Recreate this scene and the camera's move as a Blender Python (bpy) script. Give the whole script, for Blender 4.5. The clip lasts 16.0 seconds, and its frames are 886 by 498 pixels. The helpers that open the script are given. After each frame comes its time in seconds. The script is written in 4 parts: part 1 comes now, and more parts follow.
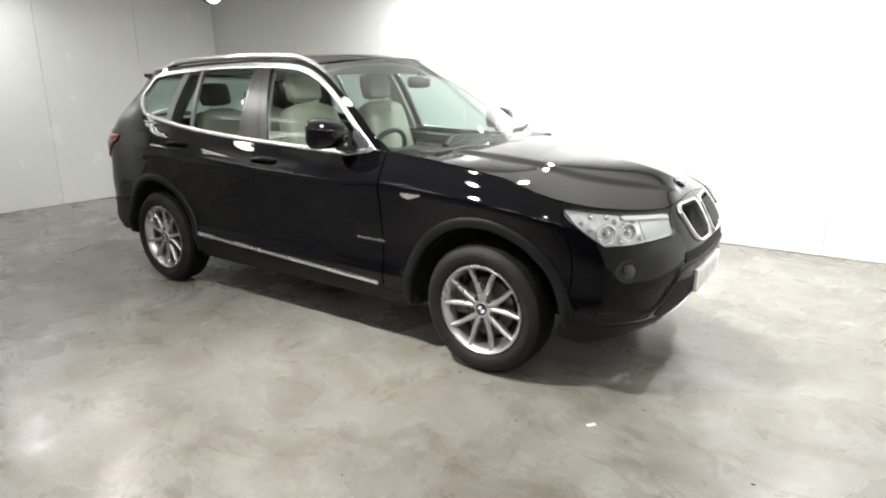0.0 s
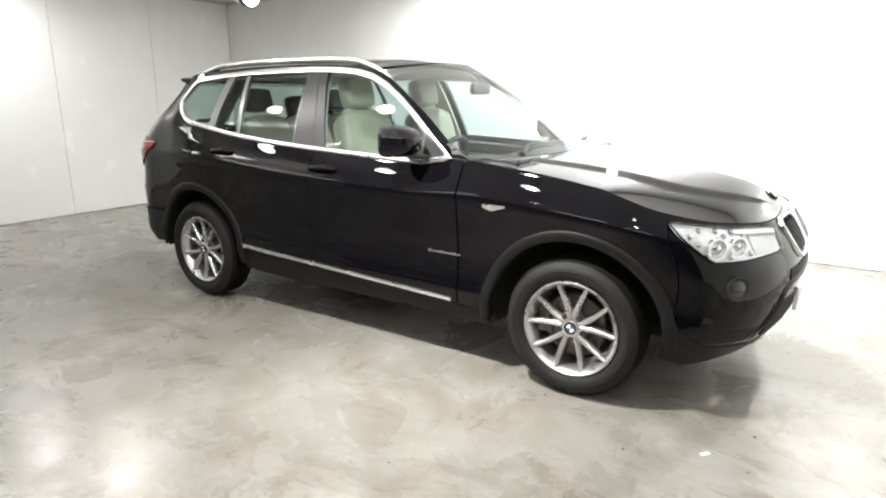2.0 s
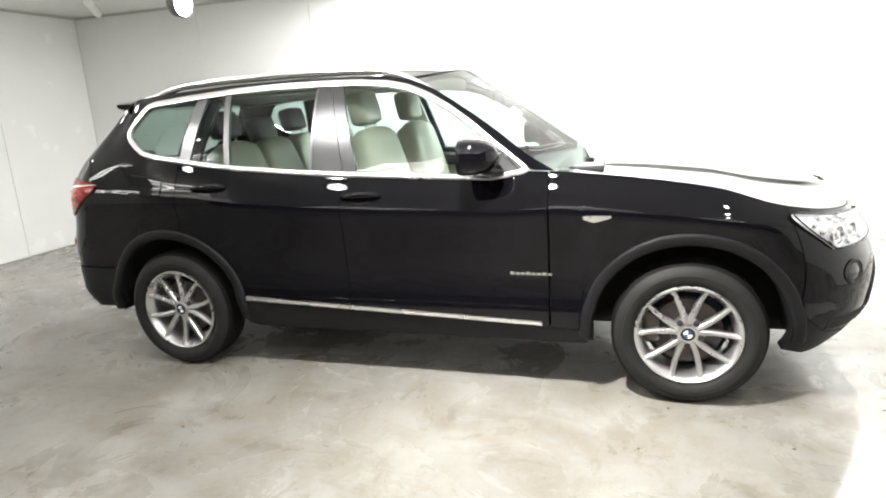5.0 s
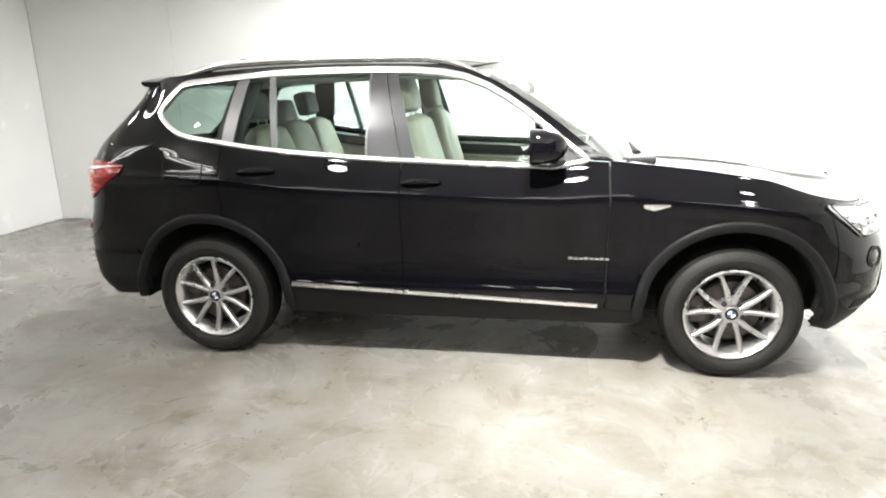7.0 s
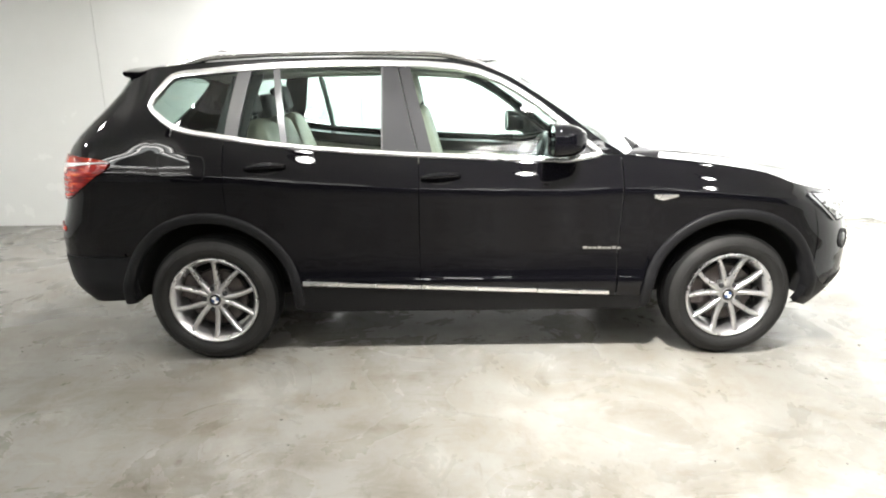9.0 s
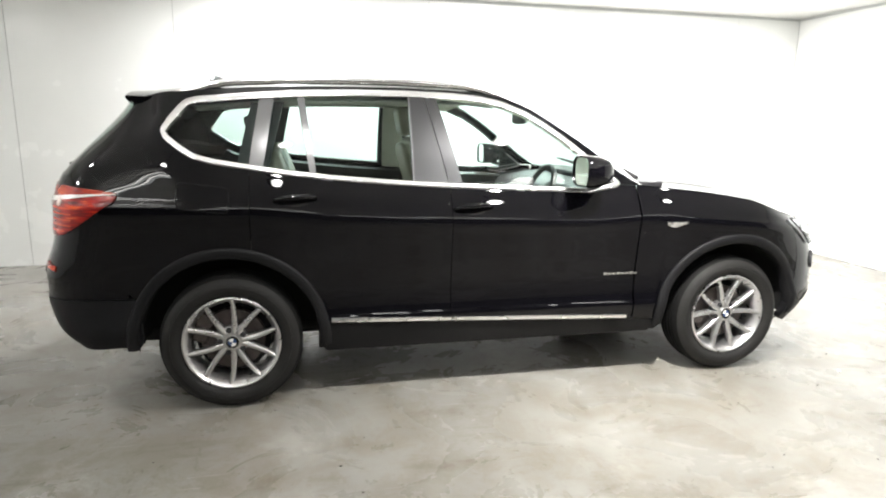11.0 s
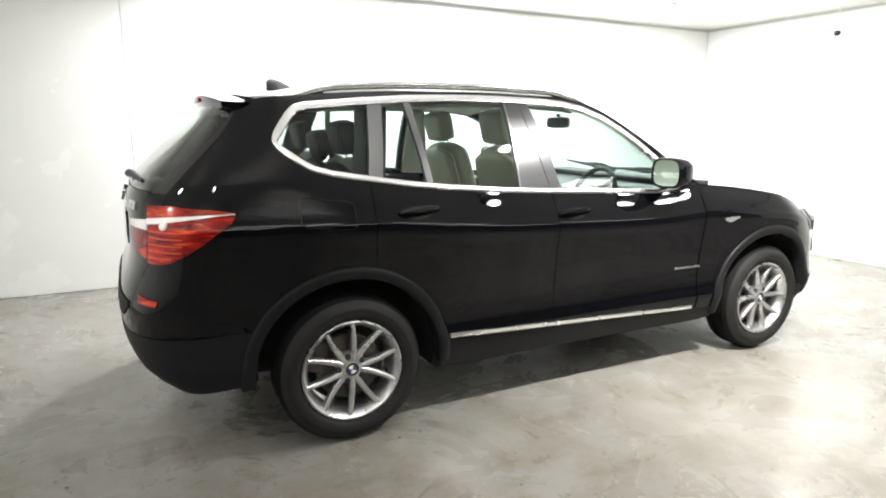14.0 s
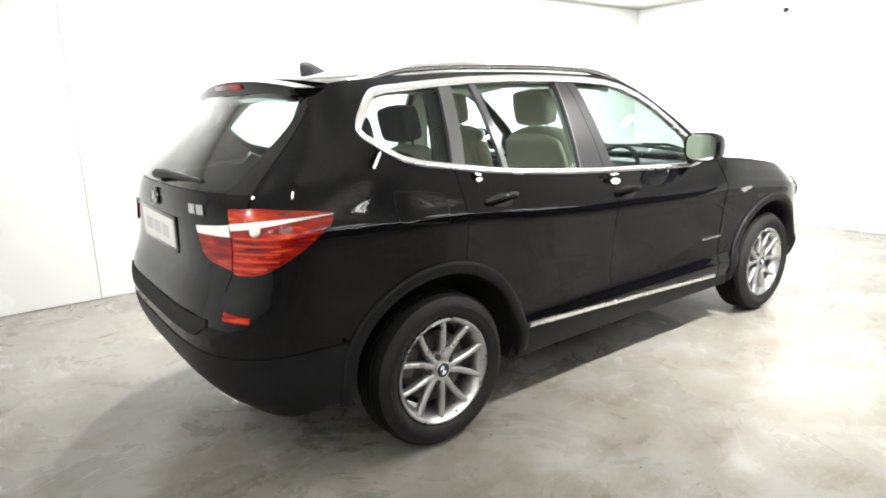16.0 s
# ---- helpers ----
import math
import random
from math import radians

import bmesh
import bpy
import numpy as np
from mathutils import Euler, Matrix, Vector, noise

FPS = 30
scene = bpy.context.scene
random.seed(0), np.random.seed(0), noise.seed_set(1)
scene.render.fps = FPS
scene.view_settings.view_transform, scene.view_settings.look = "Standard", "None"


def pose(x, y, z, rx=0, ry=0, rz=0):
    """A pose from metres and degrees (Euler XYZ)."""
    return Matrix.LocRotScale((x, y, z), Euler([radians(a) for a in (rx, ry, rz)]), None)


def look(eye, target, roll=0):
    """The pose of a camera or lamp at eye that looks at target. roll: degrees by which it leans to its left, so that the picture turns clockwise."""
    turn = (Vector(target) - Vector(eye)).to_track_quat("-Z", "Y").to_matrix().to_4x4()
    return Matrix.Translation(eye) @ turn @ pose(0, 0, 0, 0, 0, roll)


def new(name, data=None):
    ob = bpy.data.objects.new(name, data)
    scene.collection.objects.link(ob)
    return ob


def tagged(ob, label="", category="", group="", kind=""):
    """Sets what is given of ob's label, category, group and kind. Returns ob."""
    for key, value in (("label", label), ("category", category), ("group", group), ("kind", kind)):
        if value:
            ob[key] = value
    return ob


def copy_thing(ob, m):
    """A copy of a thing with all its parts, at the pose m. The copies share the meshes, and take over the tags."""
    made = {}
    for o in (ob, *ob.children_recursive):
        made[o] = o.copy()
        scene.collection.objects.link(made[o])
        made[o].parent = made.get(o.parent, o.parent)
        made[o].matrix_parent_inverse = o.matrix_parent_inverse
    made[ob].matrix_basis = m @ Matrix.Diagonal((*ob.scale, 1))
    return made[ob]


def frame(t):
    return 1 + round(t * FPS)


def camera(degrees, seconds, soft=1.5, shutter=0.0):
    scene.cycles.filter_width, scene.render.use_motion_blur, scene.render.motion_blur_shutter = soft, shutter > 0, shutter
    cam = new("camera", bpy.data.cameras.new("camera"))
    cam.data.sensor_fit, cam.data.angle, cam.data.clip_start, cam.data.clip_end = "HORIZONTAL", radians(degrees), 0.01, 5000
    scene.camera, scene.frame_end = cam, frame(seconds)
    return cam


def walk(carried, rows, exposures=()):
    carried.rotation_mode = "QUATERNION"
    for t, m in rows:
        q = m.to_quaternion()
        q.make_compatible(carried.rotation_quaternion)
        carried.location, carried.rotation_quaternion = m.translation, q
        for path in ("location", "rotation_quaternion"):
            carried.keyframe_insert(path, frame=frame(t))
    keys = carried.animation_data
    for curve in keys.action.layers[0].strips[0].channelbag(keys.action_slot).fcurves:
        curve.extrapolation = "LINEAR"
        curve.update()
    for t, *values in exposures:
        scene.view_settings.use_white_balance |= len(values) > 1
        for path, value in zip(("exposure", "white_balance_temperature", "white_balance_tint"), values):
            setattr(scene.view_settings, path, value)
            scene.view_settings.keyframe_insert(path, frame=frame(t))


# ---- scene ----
cam = camera(71.3, 16.0, soft=2.0)
PATH = [
    (0, (2.935, -3.447, 1.471), (1.839, -1.858, 0.95), -0.3),
    (0.5, (2.796, -3.511, 1.452), (1.692, -1.922, 0.943), -0.2),
    (1, (2.689, -3.527, 1.446), (1.576, -1.951, 0.918), 0.0),
    (1.5, (2.566, -3.533, 1.444), (1.463, -1.936, 0.96), -0.1),
    (2, (2.425, -3.562, 1.44), (1.361, -1.94, 0.953), 0.2),
    (2.5, (2.205, -3.624, 1.428), (1.204, -1.958, 0.959), -0.4),
    (3, (1.994, -3.664, 1.453), (1.099, -1.947, 0.952), -2.9),
    (3.5, (1.751, -3.657, 1.437), (0.897, -1.905, 0.991), -1.5),
    (4, (1.542, -3.655, 1.466), (0.819, -1.855, 0.982), -1.6),
    (4.2, (1.462, -3.68, 1.45), (0.750, -1.862, 0.998), -2.1),
    (6.3, (0.652, -3.925, 1.488), (0.327, -2.018, 0.98), -2.9),
    (6.5, (0.588, -3.972, 1.491), (0.274, -2.063, 0.986), -2.7),
    (7, (0.443, -4.016, 1.485), (0.131, -2.106, 0.978), -1.1),
    (7.5, (0.306, -3.997, 1.486), (0.032, -2.09, 0.951), -1.4),
    (8, (0.147, -4.011, 1.505), (-0.054, -2.084, 1.008), -0.5),
    (8.5, (-0.048, -4.075, 1.463), (-0.134, -2.138, 0.971), -1.5),
    (9, (-0.217, -4.087, 1.459), (-0.185, -2.152, 0.952), -0.3),
    (9.2, (-0.287, -4.067, 1.439), (-0.198, -2.127, 0.962), 0.3),
    (11.5, (-1.215, -3.925, 1.438), (-0.688, -2.036, 1.044), 0.8),
    (12, (-1.401, -3.838, 1.467), (-0.745, -1.988, 1.084), 0.7),
    (12.5, (-1.616, -3.785, 1.446), (-0.858, -1.972, 1.072), -0.8),
    (13, (-1.844, -3.709, 1.456), (-1.063, -1.911, 1.06), -1.0),
    (13.5, (-2.038, -3.58, 1.445), (-1.184, -1.819, 1.032), -0.1),
    (14, (-2.235, -3.469, 1.452), (-1.357, -1.716, 1.058), 0.3),
    (14.5, (-2.473, -3.324, 1.459), (-1.469, -1.653, 1.014), 0.5),
    (15, (-2.658, -3.177, 1.456), (-1.567, -1.572, 0.974), -0.0),
    (15.5, (-2.787, -2.978, 1.457), (-1.619, -1.421, 0.994), -1.0),
    (16, (-2.894, -2.888, 1.464), (-1.723, -1.331, 1.012), -1.5),
]
EXPOSURES = [(0.0, -0.17), (1.5, 0.17), (4.0, 0.53), (7.0, 0.74), (9.0, 0.78), (11.5, 0.36), (12.5, 0.18), (14.0, 0.46), (16.0, 0.70)]
walk(cam, [(t, look(eye, target, roll)) for t, eye, target, roll in PATH], EXPOSURES)

# ---- world and lamps ----
world = bpy.data.worlds.new("room_air")
scene.world = world
world.use_nodes = True
world.node_tree.nodes["Background"].inputs[0].default_value = (0.8, 0.85, 0.9, 1)
world.node_tree.nodes["Background"].inputs[1].default_value = 0.02

# place, watts and aim of the flood lamps
LAMPS = [((-2.3, -1.9, 2.42), 3, (0.9, -0.9, 1.55)), ((-1.05, -1.9, 2.42), 9, (1.1, -1.2, 0.0)), ((0.55, -1.9, 2.42), 62, (1.1, -1.2, 0.0)),
         ((2.2, -1.9, 2.42), 5, (2.4, -0.4, 0.0)), ((-3.4, -0.6, 2.5), 7, (0.5, -2.4, 0.0)), ((-1.78, 0.02, 2.2), 46, (1.6, -0.4, 1.9))]
# added lights, out of view, that brighten the north, east and west walls
FILL_DOWNLIGHTS = [(2.9, 1.6, 2.675, 114), (0.9, 1.75, 2.675, 130), (-1.2, 1.85, 2.675, 62), (3.9, 0.2, 2.675, 8), (-4.8, -0.8, 2.675, 23)]
TUBES = [(-4.55, -2.4, 2.5, 2), (-3.1, -2.8, 2.5, 1), (-3.4, -3.7, 2.5, 1), (-1.3, -3.7, 2.5, 2), (0.8, -3.7, 2.5, 4), (2.9, -3.7, 2.5, 4), (-2.4, -5.5, 2.5, 5), (0.2, -5.5, 2.5, 6), (2.8, -5.5, 2.5, 6)]


def flood_light(place, watts, aim, cone=180, tint=(1.0, 0.99, 0.988)):
    data = bpy.data.lights.new("flood_light", "AREA")
    data.shape, data.size, data.energy, data.color = "DISK", 0.09, watts, tint
    data.spread = radians(cone)
    new("flood_light", data).matrix_world = look(place, aim) @ pose(0, 0, -0.012)


for place, watts, aim in LAMPS:
    row = place[1] < -0.5
    flood_light(place, watts, aim, 130 if row else 180, (1.0, 0.975, 0.935) if row else (1.0, 0.99, 0.988))
for x, y, z, watts in FILL_DOWNLIGHTS:
    flood_light((x, y, z), watts, (x, y + 0.001, 0))
for x, y, z, watts in TUBES:
    for k in (-0.06, 0.06):
        data = bpy.data.lights.new("tube_light", "AREA")
        data.shape, data.size, data.size_y, data.energy, data.color = "RECTANGLE", 1.2, 0.03, watts / 2, (0.95, 1.0, 0.98)
        new("tube_light", data).matrix_world = pose(x, y + k, z - 0.02)


# ---- materials ----
def material(name, color, rough=0.5, metal=0.0, coat=0.0, bump=0.0, scale=40.0, vary=0.0, rough_vary=0.0, spec=0.5, coat_ior=1.5):
    m = bpy.data.materials.new(name)
    m.use_nodes = True
    nt = m.node_tree
    b = nt.nodes["Principled BSDF"]
    b.inputs["Base Color"].default_value = (*color, 1)
    b.inputs["Roughness"].default_value = rough
    b.inputs["Metallic"].default_value = metal
    b.inputs["Coat Weight"].default_value = coat
    b.inputs["Coat Roughness"].default_value = 0.015
    b.inputs["Coat IOR"].default_value = coat_ior
    b.inputs["Specular IOR Level"].default_value = spec
    if bump or vary or rough_vary:
        co = nt.nodes.new("ShaderNodeTexCoord")
        n = nt.nodes.new("ShaderNodeTexNoise")
        n.inputs["Scale"].default_value, n.inputs["Detail"].default_value = scale, 6
        nt.links.new(co.outputs["Object"], n.inputs["Vector"])
        n2 = nt.nodes.new("ShaderNodeTexNoise")
        n2.inputs["Scale"].default_value, n2.inputs["Detail"].default_value = scale * 0.08, 3
        nt.links.new(co.outputs["Object"], n2.inputs["Vector"])
        both = nt.nodes.new("ShaderNodeMath")
        both.operation = "ADD"
        nt.links.new(n.outputs[0], both.inputs[0])
        nt.links.new(n2.outputs[0], both.inputs[1])
        if bump:
            bn = nt.nodes.new("ShaderNodeBump")
            bn.inputs["Strength"].default_value, bn.inputs["Distance"].default_value = bump, 0.004
            nt.links.new(n.outputs[0], bn.inputs["Height"])
            nt.links.new(bn.outputs[0], b.inputs["Normal"])
        if vary:
            r = nt.nodes.new("ShaderNodeMapRange")
            r.inputs[1].default_value, r.inputs[2].default_value = 0.6, 1.4
            r.inputs[3].default_value, r.inputs[4].default_value = 1 - vary, 1 + vary
            nt.links.new(both.outputs[0], r.inputs[0])
            mul = nt.nodes.new("ShaderNodeVectorMath")
            mul.operation = "SCALE"
            mul.inputs[0].default_value = color
            nt.links.new(r.outputs[0], mul.inputs["Scale"])
            nt.links.new(mul.outputs[0], b.inputs["Base Color"])
        if rough_vary:
            r = nt.nodes.new("ShaderNodeMapRange")
            r.inputs[1].default_value, r.inputs[2].default_value = 0.6, 1.4
            r.inputs[3].default_value, r.inputs[4].default_value = max(rough - rough_vary, 0.02), rough + rough_vary
            nt.links.new(both.outputs[0], r.inputs[0])
            nt.links.new(r.outputs[0], b.inputs["Roughness"])
    return m


def glass(name, tint, base=0.04, fall=5):
    """A clear sheet: see-through with a tint, and gloss that grows towards grazing views."""
    m = bpy.data.materials.new(name)
    m.use_nodes = True
    nt = m.node_tree
    nt.nodes.clear()
    out = nt.nodes.new("ShaderNodeOutputMaterial")
    mix = nt.nodes.new("ShaderNodeMixShader")
    lw = nt.nodes.new("ShaderNodeLayerWeight")
    lw.inputs[0].default_value = 0.5
    power = nt.nodes.new("ShaderNodeMath")
    power.operation = "POWER"
    power.inputs[1].default_value = fall
    grow = nt.nodes.new("ShaderNodeMath")
    grow.operation = "MULTIPLY_ADD"
    grow.inputs[1].default_value, grow.inputs[2].default_value = 1 - base, base
    tr = nt.nodes.new("ShaderNodeBsdfTransparent")
    tr.inputs[0].default_value = (*tint, 1)
    gl = nt.nodes.new("ShaderNodeBsdfGlossy")
    gl.inputs["Roughness"].default_value = 0.01
    nt.links.new(lw.outputs["Facing"], power.inputs[0])
    nt.links.new(power.outputs[0], grow.inputs[0])
    nt.links.new(grow.outputs[0], mix.inputs[0])
    nt.links.new(tr.outputs[0], mix.inputs[1])
    nt.links.new(gl.outputs[0], mix.inputs[2])
    nt.links.new(mix.outputs[0], out.inputs[0])
    return m


def concrete_floor():
    m = bpy.data.materials.new("stained_concrete")
    m.use_nodes = True
    nt = m.node_tree
    L, N = nt.links.new, nt.nodes.new
    b = nt.nodes["Principled BSDF"]
    co = N("ShaderNodeTexCoord")

    def tex(scale, detail, rough=0.6, warp=0.0, stretch=(1, 1, 1)):
        mp = N("ShaderNodeMapping")
        mp.inputs["Scale"].default_value = stretch
        L(co.outputs["Object"], mp.inputs[0])
        n = N("ShaderNodeTexNoise")
        n.inputs["Scale"].default_value, n.inputs["Detail"].default_value = scale, detail
        n.inputs["Roughness"].default_value, n.inputs["Distortion"].default_value = rough, warp
        L(mp.outputs[0], n.inputs["Vector"])
        return n.outputs[0]

    def ramp(src, *stops):
        r = N("ShaderNodeValToRGB")
        e = r.color_ramp.elements
        while len(e) < len(stops):
            e.new(0.5)
        for k, (p, c) in enumerate(stops):
            e[k].position, e[k].color = p, (*c, 1)
        L(src, r.inputs[0])
        return r.outputs[0]

    def mixc(fac, a, c, mode="MIX"):
        x = N("ShaderNodeMix")
        x.data_type, x.blend_type = "RGBA", mode
        if isinstance(fac, float):
            x.inputs[0].default_value = fac
        else:
            L(fac, x.inputs[0])
        for sock, v in ((x.inputs[6], a), (x.inputs[7], c)):
            if isinstance(v, tuple):
                sock.default_value = (*v, 1)
            else:
                L(v, sock)
        return x.outputs[2]

    base = ramp(tex(0.5, 5, 0.55, 0.25), (0.32, (0.200, 0.194, 0.177)), (0.5, (0.240, 0.233, 0.213)), (0.68, (0.278, 0.271, 0.250)))
    stains = ramp(tex(2.0, 11, 0.74, 0.35), (0.45, (0.0, 0.0, 0.0)), (0.60, (1, 1, 1)))
    colour = mixc(stains, base, mixc(1.0, base, (0.82, 0.79, 0.74), "MULTIPLY"))
    streak = ramp(tex(3.0, 10, 0.72, 0.3, (0.45, 1.7, 1)), (0.54, (0, 0, 0)), (0.66, (1, 1, 1)))
    colour = mixc(streak, colour, mixc(1.0, colour, (0.76, 0.73, 0.68), "MULTIPLY"))
    scuff = ramp(tex(6.0, 9, 0.76, 0.2, (1.9, 0.5, 1)), (0.58, (0, 0, 0)), (0.70, (0.85, 0.85, 0.85)))
    colour = mixc(scuff, colour, mixc(1.0, colour, (0.56, 0.52, 0.47), "MULTIPLY"))
    worn = ramp(tex(1.2, 10, 0.76, 0.3), (0.53, (0, 0, 0)), (0.72, (1, 1, 1)))
    colour = mixc(worn, colour, (0.355, 0.345, 0.318))
    scratch = ramp(tex(11.0, 6, 0.7, 0.1, (0.16, 2.4, 1)), (0.62, (0, 0, 0)), (0.68, (0.55, 0.55, 0.55)))
    colour = mixc(scratch, colour, (0.36, 0.35, 0.32))
    grime = ramp(tex(4.2, 13, 0.78, 0.5), (0.50, (0, 0, 0)), (0.555, (0.9, 0.9, 0.9)), (0.62, (0.35, 0.35, 0.35)), (0.7, (1, 1, 1)))
    colour = mixc(grime, colour, mixc(1.0, colour, (0.85, 0.82, 0.78), "MULTIPLY"))
    smear = ramp(tex(2.6, 12, 0.75, 0.6, (0.6, 1.5, 1)), (0.60, (0, 0, 0)), (0.64, (0.8, 0.8, 0.8)))
    colour = mixc(smear, colour, mixc(1.0, colour, (0.72, 0.68, 0.62), "MULTIPLY"))
    flecks = ramp(tex(75, 4, 0.7), (0.64, (0, 0, 0)), (0.68, (0.6, 0.6, 0.6)))
    colour = mixc(flecks, colour, (0.14, 0.125, 0.105))
    specks = ramp(tex(30, 3, 0.6), (0.68, (0, 0, 0)), (0.73, (0.7, 0.7, 0.7)))
    colour = mixc(specks, colour, (0.11, 0.098, 0.08))
    L(colour, b.inputs["Base Color"])
    rr = N("ShaderNodeMapRange")
    rr.inputs[1].default_value, rr.inputs[2].default_value = 0.3, 0.7
    rr.inputs[3].default_value, rr.inputs[4].default_value = 0.17, 0.40
    L(tex(1.8, 7, 0.65, 1.0), rr.inputs[0])
    L(rr.outputs[0], b.inputs["Roughness"])
    bn = N("ShaderNodeBump")
    bn.inputs["Strength"].default_value, bn.inputs["Distance"].default_value = 0.16, 0.004
    L(tex(9, 8, 0.6), bn.inputs["Height"])
    L(bn.outputs[0], b.inputs["Normal"])
    return m


FLOOR = concrete_floor()
WALL = material("white_wall_panel", (0.80, 0.81, 0.79), 0.24, bump=0.03, scale=3.0, vary=0.03, rough_vary=0.08)
JOINT = material("wall_joint", (0.5, 0.51, 0.5), 0.6, vary=0.1, scale=20)
CEILING = material("ceiling_paint", (0.87, 0.87, 0.85), 0.24, bump=0.05, scale=12, vary=0.05)
NEAR = material("dark_surround", (0.04, 0.041, 0.043), 0.85, bump=0.3, scale=8, vary=0.2)
PAINT = material("black_car_paint", (0.0026, 0.0025, 0.0035), 0.35, coat=1.0, spec=0.0, coat_ior=1.40, bump=0.002, scale=5)
PLASTIC = material("grey_black_plastic", (0.008, 0.008, 0.009), 0.5, spec=0.2, bump=0.08, scale=400, vary=0.15)
DARK = material("dark_void", (0.006, 0.006, 0.006), 0.85, vary=0.2, scale=30)
PILLAR = material("satin_grey_pillar", (0.10, 0.10, 0.105), 0.3, 0.8)
PILLAR_LIGHT = material("satin_silver_pillar", (0.24, 0.24, 0.25), 0.28, 0.85)
GLOSS = material("gloss_black_trim", (0.006, 0.006, 0.007), 0.06, coat=0.5)
CHROME = material("bright_chrome", (0.82, 0.82, 0.83), 0.16, 1.0, rough_vary=0.05, scale=20)
SATIN = material("satin_aluminium", (0.86, 0.86, 0.86), 0.27, 0.95, rough_vary=0.02, scale=3)
RAIL = material("polished_rail", (0.82, 0.82, 0.82), 0.2, 1.0, rough_vary=0.02, scale=3)
ALLOY = material("silver_alloy", (0.54, 0.535, 0.54), 0.29, 0.9, coat=0.2, vary=0.06, scale=25, rough_vary=0.06)
RUBBER = material("tyre_rubber", (0.017, 0.0165, 0.016), 0.62, spec=0.22, bump=0.15, scale=120, vary=0.25)
# tread colour sunk below the sidewall's for the shade inside the arches
SHADED_TREAD = material("shaded_tread_rubber", (0.006, 0.006, 0.006), 0.75, spec=0.12, bump=0.15, scale=120, vary=0.25)
STEEL = material("worn_brake_steel", (0.10, 0.085, 0.08), 0.5, 0.6, vary=0.3, scale=30)
LEATHER = material("beige_leather", (0.38, 0.355, 0.29), 0.45, bump=0.15, scale=160, vary=0.06)
PALE = material("headliner_cloth", (0.60, 0.60, 0.55), 0.9, bump=0.2, scale=300, vary=0.05)
CABIN = material("cabin_black", (0.02, 0.02, 0.022), 0.55, bump=0.15, scale=250, vary=0.15)


def lens_red(name, stops, scale):
    """Ribbed red plastic over small reflectors."""
    m = material(name, stops[0], 0.22, coat=0.6, coat_ior=1.42, spec=0.2)
    nt = m.node_tree
    co = nt.nodes.new("ShaderNodeTexCoord")
    st = nt.nodes.new("ShaderNodeMapping")
    st.inputs["Scale"].default_value = (0.5, 0.5, 4.0)
    no = nt.nodes.new("ShaderNodeTexNoise")
    no.inputs["Scale"].default_value, no.inputs["Detail"].default_value, no.inputs["Distortion"].default_value = scale, 3, 0.4
    ra = nt.nodes.new("ShaderNodeValToRGB")
    for k, (at, c) in enumerate(zip((0.32, 0.48, 0.60, 0.72), stops)):
        e = ra.color_ramp.elements[k] if k < 2 else ra.color_ramp.elements.new(at)
        e.position, e.color = at, (*c, 1)
    nt.links.new(co.outputs["Object"], st.inputs[0])
    nt.links.new(st.outputs[0], no.inputs["Vector"])
    nt.links.new(no.outputs[0], ra.inputs[0])
    nt.links.new(ra.outputs[0], nt.nodes["Principled BSDF"].inputs["Base Color"])
    return m


RED = lens_red("red_lens", [(0.06, 0.001, 0.001), (0.24, 0.004, 0.003), (0.40, 0.010, 0.003), (0.75, 0.09, 0.02)], 17)
ORANGE = lens_red("amber_red_lens", [(0.16, 0.004, 0.002), (0.34, 0.018, 0.003), (0.50, 0.05, 0.006), (0.75, 0.13, 0.02)], 17)
DEEPRED = lens_red("deep_red_lens", [(0.10, 0.002, 0.002), (0.22, 0.005, 0.004), (0.34, 0.010, 0.005), (0.50, 0.05, 0.02)], 16)
FOGLASS = material("fog_lamp_glass", (0.06, 0.062, 0.065), 0.12, 0.6, coat=0.5, vary=0.5, scale=50)
RIB = material("bright_amber_facet", (0.60, 0.05, 0.012), 0.2, spec=0.5)
MILK = material("milky_lens", (0.80, 0.76, 0.74), 0.15, coat=0.5)
PLATE = material("plate_white", (0.82, 0.82, 0.80), 0.35, vary=0.03, scale=30)
INK = material("grey_print", (0.62, 0.62, 0.62), 0.5)
BLUE = material("badge_blue", (0.03, 0.06, 0.16), 0.2, coat=0.5)
WHITE = material("badge_white", (0.8, 0.8, 0.8), 0.2, coat=0.5)
REFLECTOR = material("lamp_reflector", (0.80, 0.81, 0.83), 0.28, 0.4, vary=0.2, scale=45)
SILVERED = material("frosted_indicator", (0.58, 0.59, 0.59), 0.35, 0.2, vary=0.12, scale=30)
PAPER = material("scrap_paper", (0.8, 0.8, 0.76), 0.8, vary=0.1, scale=60)
GRIT = material("dark_grit", (0.05, 0.045, 0.04), 0.9, vary=0.3, scale=60)
GLASS = glass("green_tinted_glass", (0.70, 0.80, 0.77), 0.05)
REARGLASS = glass("rear_screen_glass", (0.70, 0.82, 0.78), 0.08, 3.2)
SCREEN = glass("hazy_windscreen_glass", (0.70, 0.80, 0.77), 0.07, 3.0)
DARKGLASS = glass("privacy_glass", (0.66, 0.76, 0.73))
LENS = glass("clear_lens", (0.95, 0.96, 0.97))


def glowing(name, strength):
    m = bpy.data.materials.new(name)
    m.use_nodes = True
    b = m.node_tree.nodes["Principled BSDF"]
    b.inputs["Emission Color"].default_value, b.inputs["Emission Strength"].default_value = (1, 0.98, 0.94, 1), strength
    return m


LAMPFACE = glowing("lamp_face", 30)
